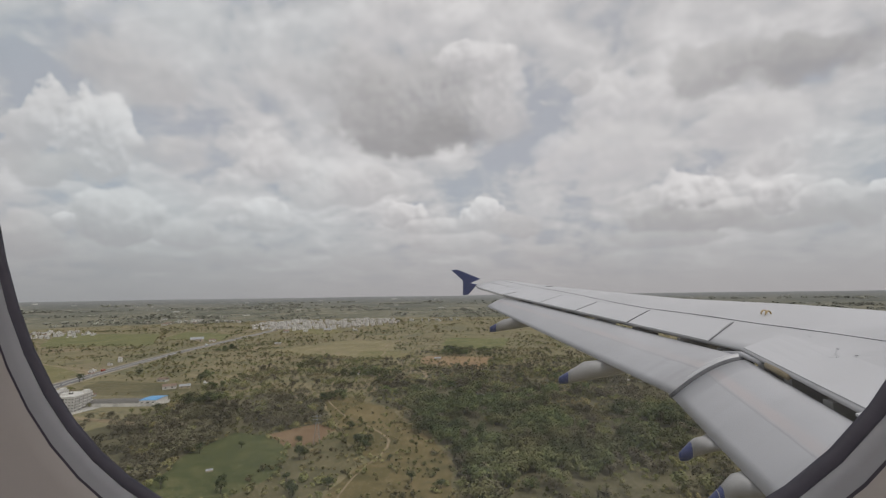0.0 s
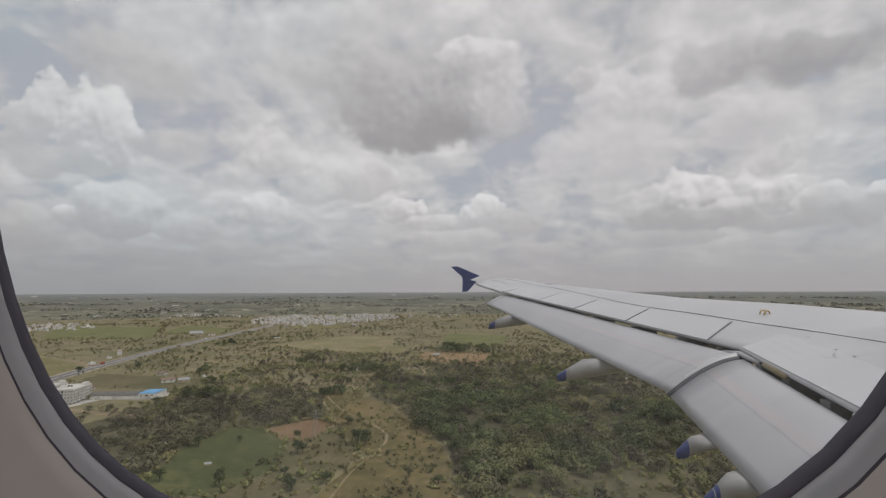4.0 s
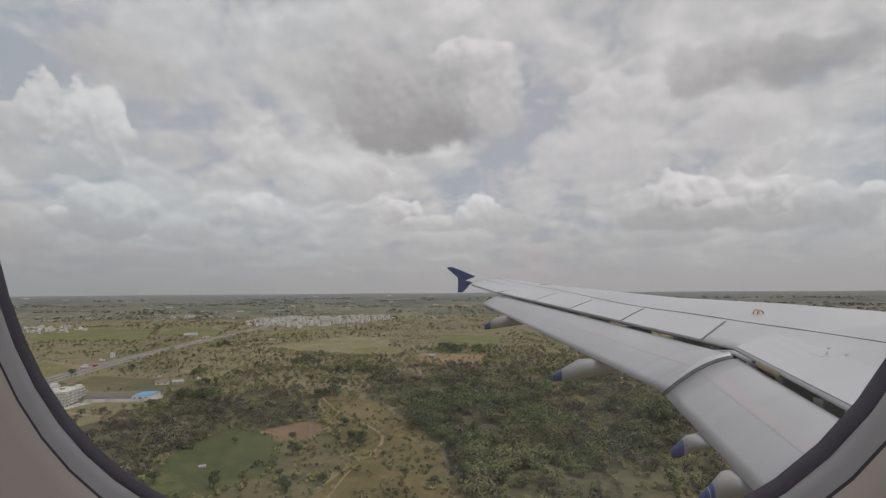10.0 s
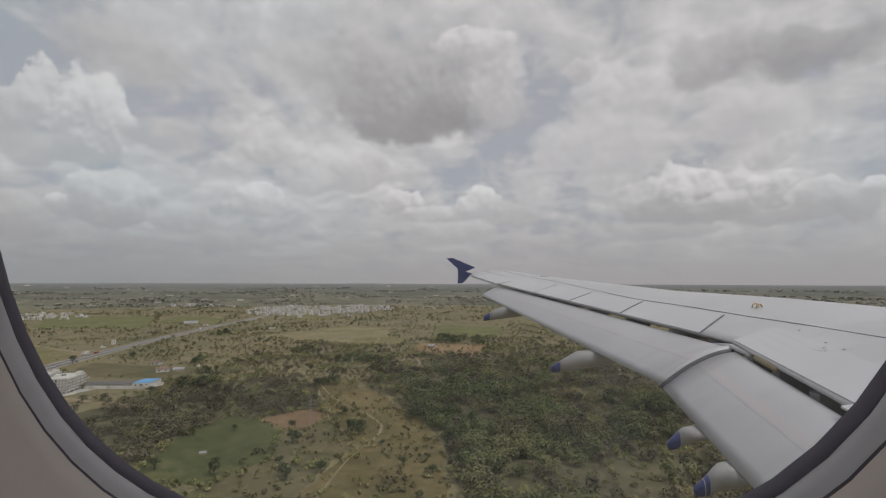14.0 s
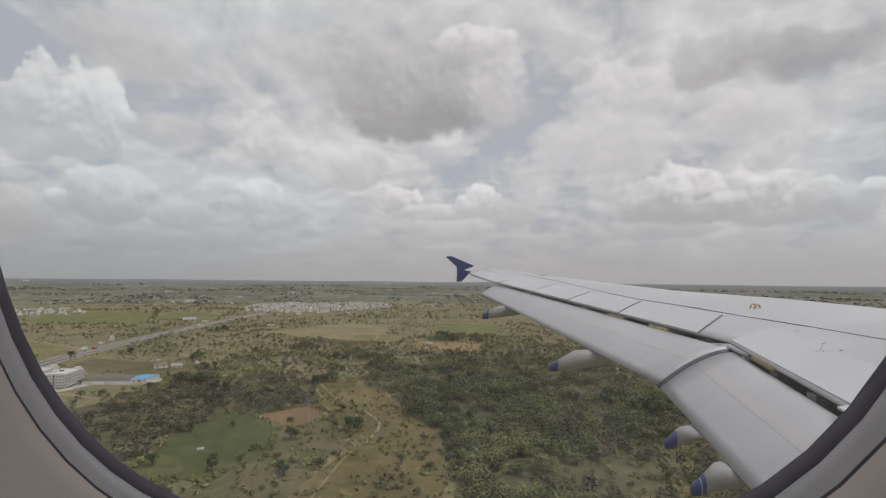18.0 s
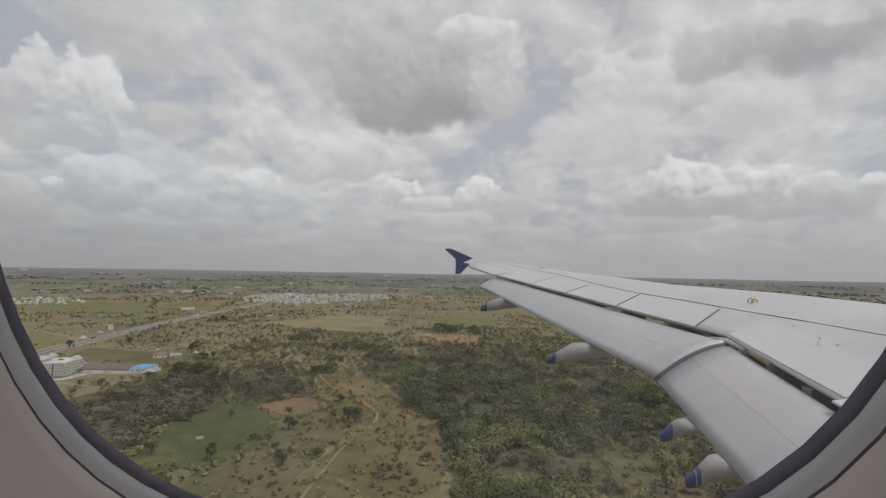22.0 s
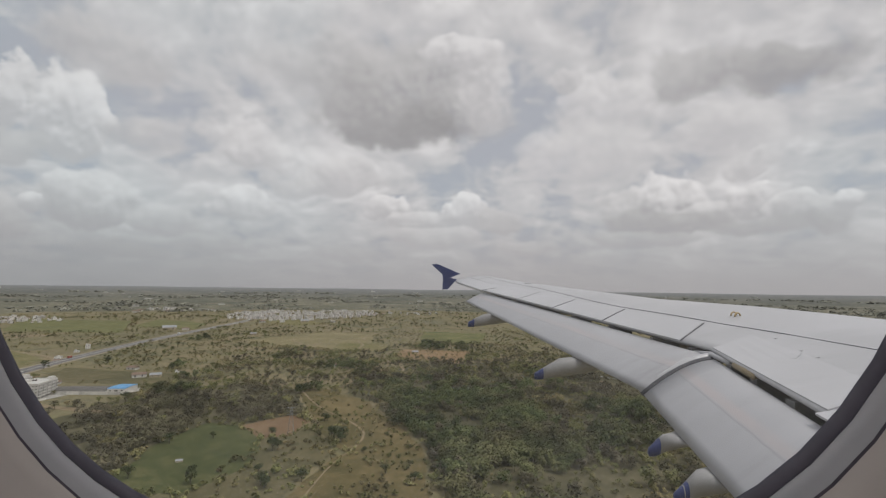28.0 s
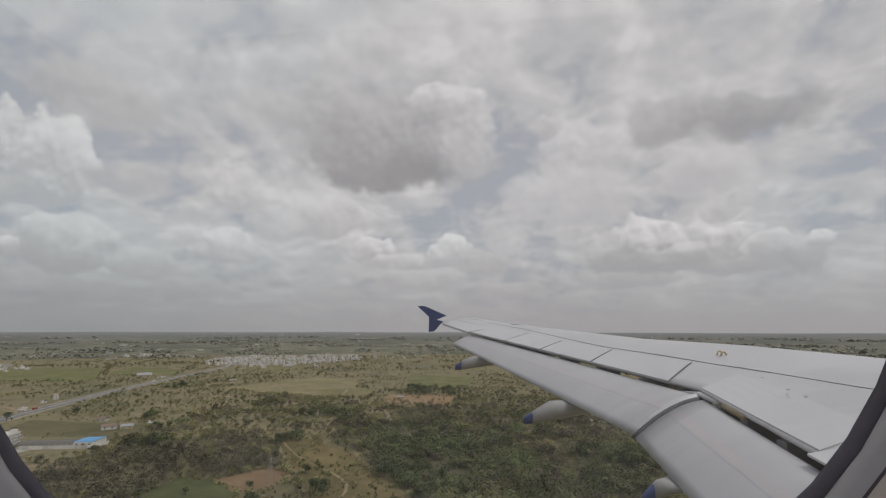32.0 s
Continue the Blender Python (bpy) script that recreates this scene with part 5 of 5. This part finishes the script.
def inside(x, y, poly):
    hit = False
    for (x0, y0), (x1, y1) in zip(poly, poly[1:] + poly[:1]):
        if (y0 > y) != (y1 > y) and x < (x1 - x0) * (y - y0) / (y1 - y0) + x0:
            hit = not hit
    return hit


def crown_data(seed, height, radius, lobes, clumps, size):
    """Leaf clumps scattered on the shells of several lobes; each clump is a bent leaf spray of two facets."""
    g = random.Random(seed)
    verts, faces = [], []
    centres = []
    for i in range(lobes):
        a = 2 * math.pi * i / lobes + g.uniform(-0.5, 0.5)
        d = radius * g.uniform(0.15, 0.62)
        centres.append((d * math.cos(a), d * math.sin(a), height * g.uniform(0.45, 0.80), radius * g.uniform(0.40, 0.62)))
    for i in range(clumps):
        cx, cy, cz, r = centres[i % lobes]
        d = Vector((g.gauss(0, 1), g.gauss(0, 1), g.gauss(0.25, 0.9))).normalized()
        p = Vector((cx, cy, cz)) + Vector((d.x, d.y, d.z * 0.8)) * r * g.uniform(0.55, 1.12)
        t = (d * 0.7 + Vector((g.gauss(0, 0.28), g.gauss(0, 0.28), g.gauss(0.55, 0.28)))).normalized()
        s = t.orthogonal().normalized()
        s.rotate(Matrix.Rotation(g.uniform(0, 6.28), 3, t))
        w = t.cross(s)
        k = size * g.uniform(0.6, 1.35)
        n = len(verts)
        verts += [tuple(p - s * k), tuple(p - w * k * 0.7 + t * k * 0.25), tuple(p + s * k), tuple(p + w * k * 0.7 + t * k * 0.3)]
        faces += [(n, n + 1, n + 2), (n, n + 2, n + 3)]
    return verts, faces


def trunk_data(seed, height, r):
    g = random.Random(seed + 50)
    pieces = [tube_data([(0, 0, -0.2), (g.uniform(-0.2, 0.2), g.uniform(-0.2, 0.2), height * 0.3), (g.uniform(-0.4, 0.4), g.uniform(-0.4, 0.4), height * 0.62)], [r, r * 0.75, r * 0.3], 6)]
    for i in range(4):
        a = i * 1.57 + g.uniform(-0.4, 0.4)
        pieces.append(tube_data([(0, 0, height * 0.28), (math.cos(a) * height * 0.14, math.sin(a) * height * 0.14, height * 0.48), (math.cos(a) * height * 0.25, math.sin(a) * height * 0.25, height * 0.62)], [r * 0.5, r * 0.35, r * 0.12], 5))
    return pieces


TREES = []
for seed, h, rad, lobes, leaf, words in ((1, 8.5, 4.2, 7, LEAF_DARK, "dark green spreading tree"), (2, 7.0, 3.4, 6, LEAF_DARK, "dark green round tree"), (3, 6.0, 3.2, 6, LEAF_OLIVE, "olive green thorn tree"), (4, 9.5, 3.0, 7, LEAF_OLIVE, "tall olive green tree"), (5, 5.2, 3.0, 5, LEAF_DRY, "dry grey brown tree")):
    ob = thing("tree", (0, 0, -60), 0, words, "tree")
    part("trunk", merged("trunk", trunk_data(seed, h, 0.28), BARK, True), ob)
    part("crown", mesh("crown", *crown_data(seed, h, rad, lobes, 230, 0.55), leaf), ob)
    TREES.append(ob)

DARKWOOD = [(-76, 600), (55, 712), (188, 731), (330, 620), (380, 400), (380, 150), (112, 150), (83, 281), (70, 321), (45, 367), (18, 404), (-4, 445), (-44, 474)]
DRYWOOD = [(-290, 150), (-255, 335), (-225, 440), (-130, 478), (-104, 470), (-68, 412), (-48, 378), (-68, 391), (-98, 353), (-130, 356), (-131, 289), (-70, 150)]
MIDWOOD = [(-240, 350), (-250, 470), (-160, 500), (-60, 490), (-95, 465), (-130, 430)]
GROVES = [[(-38, 838), (65, 824), (71, 945), (-31, 950)], [(-265, 674), (-200, 668), (-250, 800), (-298, 772)], [(-321, 546), (-237, 499), (-268, 581), (-352, 611)], [(-560, 900), (-480, 880), (-470, 930), (-540, 940)], [(-150, 600), (-60, 590), (-40, 650), (-130, 660)]]
OPEN = [CLEARING, GREEN, RED, OLIVE, BROWN, PASTURE, HOUSEFIELD, PALE, FAR_GREEN, GRASS_A, GRASS_B, GRASS_C, GRASS_D, GRASS_E, [(-430, 280), (-320, 300), (-262, 430), (-282, 466), (-400, 460), (-445, 400)]]


def near_line(x, y, line, d):
    return any((x - p) ** 2 + (y - q) ** 2 < d * d for p, q in line)


def growth(x, y):
    """Which kind grows at a place, and how thickly (plants on a square metre)."""
    if near_line(x, y, HIGHWAY, 24) and y < 2000:
        return None, 0
    clump = noise.noise((x / 60, y / 60, 2)) + 0.5 * noise.noise((x / 22, y / 22, 9))
    rag = (x + 16 * noise.noise((x / 30, y / 30, 51)) + 6 * noise.noise((x / 9, y / 9, 52)), y + 16 * noise.noise((x / 30, y / 30, 61)))
    if inside(*rag, DARKWOOD):
        mix = 0.9 * noise.noise((x / 70, y / 55, 21)) + 0.5 * noise.noise((x / 18, y / 18, 31)) + max(0.0, (x - 130) / 320) + max(0.0, (y - 400) / 420)
        return ("dark" if mix < 0.22 else "dry" if mix < 0.36 or mix > 0.8 else "olive"), 1 / 23 * max(0.06, 0.95 + 1.5 * clump)
    if inside(*rag, DRYWOOD):
        return ("dry" if noise.noise((x / 25, y / 25, 12)) < 0.22 else "olive"), 1 / 30 * max(0.1, 0.85 + 1.3 * clump)
    if inside(x, y, MIDWOOD):
        return ("dark" if clump > 0.35 else "dry" if clump < -0.1 else "olive"), 1 / 40 * (0.9 + 0.5 * clump)
    for poly in GROVES:
        if inside(x, y, poly):
            return ("dark" if clump > 0.1 else "olive"), 1 / 60 * max(0.2, 0.9 + 1.2 * clump)
    if inside(x, y, CLEARING):
        return "shrub", 1 / 110 * (0.8 + 1.4 * clump)
    if inside(x, y, BROWN):
        return "olive", 1 / 420
    if inside(x, y, PASTURE):
        return "shrub", 1 / 2600
    for poly in OPEN[:-1]:
        if inside(x, y, poly):
            return None, 0
    if inside(x, y, OPEN[-1]):
        return "olive", 1 / 2500
    if -300 < x < 400 and y < 900:
        return ("olive" if clump > -0.1 else "dry"), 1 / 42 * max(0.1, 0.8 + 1.5 * clump)
    if y < 1150:
        return ("olive" if clump > -0.3 else "shrub"), 1 / 210 * max(0.0, 0.6 + 2.0 * clump)
    return "olive", 1 / 900 * max(0.0, 0.7 + 2.4 * clump)


def plant_all():
    g = np.random.default_rng(11)
    spots = {"dark": [], "dry": [], "olive": [], "shrub": []}
    top = 1 / 15
    bands = [(155, 460, top), (460, 950, top), (950, 1300, 1 / 130), (1300, 2700, 1 / 420)]
    for y0, y1, dens in bands:
        x0, x1 = AX - 1.45 * y1 - 60, AX + 0.80 * y1 + 60
        n = int((x1 - x0) * (y1 - y0) * dens)
        xs, ys, keep = g.uniform(x0, x1, n), g.uniform(y0, y1, n), g.uniform(0, 1, n)
        for x, y, k in zip(xs, ys, keep):
            if x - AX < -1.45 * y - 40 or x - AX > 0.80 * y + 40:
                continue
            if k > 0.75 and y < 950 and x < -320:
                continue
            kind, d = growth(x, y)
            if kind and k * dens < d and math.hypot(x, y) < 2260:
                if y < 1300 and any(abs(x - p) < 9 and abs(y - q) < 9 for p, q in HOMES[-24:]):
                    continue
                spots[kind].append((x, y))
    return spots, g


SPOTS, RNG = plant_all()


def undergrowth():
    """Low bushes between the trees of the scrub."""
    g = np.random.default_rng(31)
    for i in range(9000):
        y = 160 + 1040 * g.uniform() ** 0.9
        x = AX + g.uniform(-1.0 * y, 0.6 * y)
        if near_line(x, y, HIGHWAY, 24) or any(inside(x, y, o) for o in OPEN if o is not CLEARING):
            continue
        if noise.noise((x / 35, y / 35, 4)) + g.uniform(-0.4, 0.4) > 0:
            SPOTS["shrub"].append((x, y))


undergrowth()


def field_edges():
    """Bushes along the edges of the near fields."""
    g = np.random.default_rng(37)
    for poly in (GREEN, RED, OLIVE):
        for (x0, y0), (x1, y1) in zip(poly, poly[1:] + poly[:1]):
            for t in np.arange(0, 1, 5 / max(math.hypot(x1 - x0, y1 - y0), 5)):
                if g.uniform() < 0.62:
                    SPOTS["shrub"].append((x0 + (x1 - x0) * t + g.normal(0, 1.6), y0 + (y1 - y0) * t + g.normal(0, 1.6)))
    for i in range(160):
        SPOTS["shrub"].append((g.uniform(-55, 0), g.uniform(155, 330)))


field_edges()


def hedgerows():
    """Lines of trees between far fields, and belts of wood on the far land."""
    g = np.random.default_rng(23)
    spots = []
    for i in range(210):
        y = 620 + 1650 * g.uniform() ** 1.2
        x = AX + g.uniform(-1.25 * y, 0.75 * y)
        a = 0.35 + (1.57 if g.uniform() < 0.3 else 0.0) + g.normal(0, 0.15)
        run = g.uniform(60, 300)
        for d in np.arange(0, run, 9):
            if g.uniform() < 0.8:
                p, q = x + d * math.cos(a) + g.normal(0, 2.5), y + d * math.sin(a) + g.normal(0, 2.5)
                if growth(p, q)[0] != "dark" and not near_line(p, q, HIGHWAY, 26) and math.hypot(p, q) < 2240 and not any(inside(p, q, o) for o in OPEN):
                    spots.append((p, q))
    return spots


def far_belts():
    """Belts of wood on the far land."""
    g = np.random.default_rng(29)
    spots = []
    for i in range(150):
        r, a = 2300 + 1500 * g.uniform(), g.uniform(-1.0, 0.72)
        x, y = r * math.sin(a), r * math.cos(a)
        for d in np.arange(0, g.uniform(60, 420), 26):
            if g.uniform() < 0.75:
                spots.append((x + d * math.cos(a + g.normal(0, 0.05)) + g.normal(0, 8), y - d * math.sin(a) + g.normal(0, 8)))
    return spots


def plant_copies():
    """The nearest trees, each a thing of its own."""
    picked = []
    for kind, choice, reach in (("dark", (0, 1, 0, 3), 120), ("dry", (4, 4, 2), 60), ("olive", (2, 3, 2), 60), ("shrub", (2, 1), 40)):
        near = sorted(SPOTS[kind], key=lambda p: p[1] + 0.3 * abs(p[0]))[:reach]
        chosen = set(near)
        SPOTS[kind] = [p for p in SPOTS[kind] if p not in chosen]
        for x, y in near:
            s = RNG.uniform(0.7, 1.25) * (0.55 if kind == "shrub" else 1.0)
            ob = copy_thing(TREES[choice[int(RNG.integers(len(choice)))]], pose(x, y, 0, 0, 0, RNG.uniform(0, 360)) @ Matrix.Diagonal((s, s, s * RNG.uniform(0.85, 1.15), 1)))
            tagged(ob, group="trees of the plain")
            picked.append(ob)
    for x, y, k, s in ((-345, 326, 0, 0.9), (-306, 330, 0, 1.5), (-296, 338, 1, 1.2), (-500, 545, 0, 1.5), (-455, 600, 0, 1.3), (-320, 560, 0, 1.4), (-250, 405, 0, 1.2), (-3, 326, 0, 1.3), (3, 322, 1, 1.3), (-7, 331, 0, 1.1), (2, 330, 0, 1.2), (-29, 372, 0, 0.9), (-27, 374, 1, 0.8), (-55, 329, 1, 1.0), (-38, 297, 0, 1.2), (-36, 301, 1, 1.1), (-28, 260, 1, 0.9), (4, 252, 0, 0.9), (-13, 240, 1, 1.1), (-17, 243, 0, 1.0), (51, 270, 0, 0.8), (71, 263, 1, 0.9), (27, 304, 1, 0.7), (-96, 316, 1, 0.8), (-120, 300, 0, 1.0), (-66, 250, 1, 1.0), (-58, 238, 0, 1.1), (-100, 240, 0, 1.0)):
        ob = copy_thing(TREES[k], pose(x, y, 0, 0, 0, x * 7) @ Matrix.Diagonal((s, s, s, 1)))
        tagged(ob, group="trees of the plain")
    for ob in TREES:
        for o in list(ob.children_recursive) + [ob]:
            bpy.data.objects.remove(o)


plant_copies()


def thicket(name, spots, kinds, material, label, lo, hi, lift=None):
    """Many trees and shrubs as one mesh: clump meshes turned and scaled from spot to spot."""
    if not spots:
        return
    protos = []
    for k in kinds:
        v, f = crown_data(*k)
        stem = tube_data([(0, 0, -0.2), (0, 0, k[1] * 0.55)], [0.16, 0.08], 3)
        n = len(v)
        tri = [t for q in stem[1] for t in ([q] if len(q) == 3 else [(q[0], q[1], q[2]), (q[0], q[2], q[3])])]
        protos.append((np.array(v + list(stem[0])), np.array(list(f) + [tuple(i + n for i in t) for t in tri])))
    vs, fs, total = [], [], 0
    for x, y in spots:
        v, f = protos[int(RNG.integers(len(protos)))]
        s, a = lo + (hi - lo) * RNG.uniform() ** 1.6, RNG.uniform(0, 6.28)
        if y > 1150:
            s *= 1.35
        c, d = math.cos(a) * s, math.sin(a) * s
        w = np.column_stack((v[:, 0] * c - v[:, 1] * d + x, v[:, 0] * d + v[:, 1] * c + y, v[:, 2] * s * RNG.uniform(0.8, 1.2)))
        if lift:
            w[:, 2] += lift(x, y, math.hypot(x, y)) - 0.5
        vs.append(w)
        fs.append(f + total)
        total += len(v)
    v, f = np.concatenate(vs), np.concatenate(fs)
    me = bpy.data.meshes.new(name)
    me.vertices.add(len(v))
    me.vertices.foreach_set("co", v.ravel())
    me.loops.add(f.size)
    me.loops.foreach_set("vertex_index", f.ravel().astype(np.int32))
    me.polygons.add(len(f))
    me.polygons.foreach_set("loop_start", np.arange(0, f.size, 3, dtype=np.int32))
    me.update(calc_edges=True)
    me.materials.append(material)
    tagged(new(name, me), label, "trees", kind="stuff")


FULL = [(21, 7.0, 3.8, 8, 170, 0.56), (22, 5.8, 3.2, 7, 140, 0.52), (23, 7.6, 3.2, 8, 150, 0.52), (24, 6.4, 4.4, 11, 190, 0.56)]
BARE = [(35, 5.5, 3.0, 6, 92, 0.5), (36, 4.4, 2.6, 5, 76, 0.48), (37, 6.4, 2.6, 6, 92, 0.48)]
LIGHT = [(31, 5.2, 3.0, 7, 70, 0.62), (32, 4.2, 2.6, 6, 56, 0.58), (33, 5.8, 2.6, 7, 66, 0.6)]
SPARSE = [(31, 5.2, 3.0, 5, 30, 0.9), (32, 4.2, 2.6, 4, 24, 0.85), (33, 5.8, 2.6, 5, 30, 0.85)]
LOW = [(41, 2.6, 2.0, 4, 24, 0.75), (42, 2.0, 1.8, 4, 22, 0.7)]
thicket("woodland", SPOTS["dark"], FULL, LEAF_DARK, "dense dark green woodland of mixed trees", 0.75, 1.9)
thicket("dry_wood", SPOTS["dry"], BARE, LEAF_DRY, "leafless grey brown thorn scrub", 0.75, 1.8)
thicket("scrub", [p for p in SPOTS["olive"] if p[1] < 720], LIGHT, LEAF_OLIVE, "scattered olive green bushes and trees", 0.6, 1.2)
thicket("far_scrub", [p for p in SPOTS["olive"] if p[1] >= 720], SPARSE, LEAF_OLIVE, "olive bushes on the further fields", 0.6, 1.2)
thicket("shrubs", SPOTS["shrub"], LOW, LEAF_OLIVE, "low bushes dotted over the grass", 0.6, 1.4)
thicket("hedgerow", hedgerows(), SPARSE, LEAF_OLIVE, "lines of trees between the fields", 0.8, 1.7)
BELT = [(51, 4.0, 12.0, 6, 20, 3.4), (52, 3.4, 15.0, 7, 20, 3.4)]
thicket("far_woods", far_belts(), BELT, LEAF_FAR, "belts of far woods greyed by painted haze", 0.8, 1.5, far)
for i in range(34):
    r, a = rng.uniform(2400, 4300), rng.uniform(-0.95, 0.68)
    x, y = r * math.sin(a), r * math.cos(a)
    shed = thing("far_shed", (x, y, far(x, y, r)), math.degrees(-a) + rng.uniform(-20, 20), "long pale shed far off on the plain", "building", "sheds on the far plain")
    w = rng.uniform(12, 46)
    part("wall", box("wall", -w / 2, w / 2, 0, 12, -2, 5, WHITEWASH), shed)
    part("roof", box("roof", -w / 2 - 0.5, w / 2 + 0.5, -0.5, 12.5, 5, 6, ROOFTOP), shed)
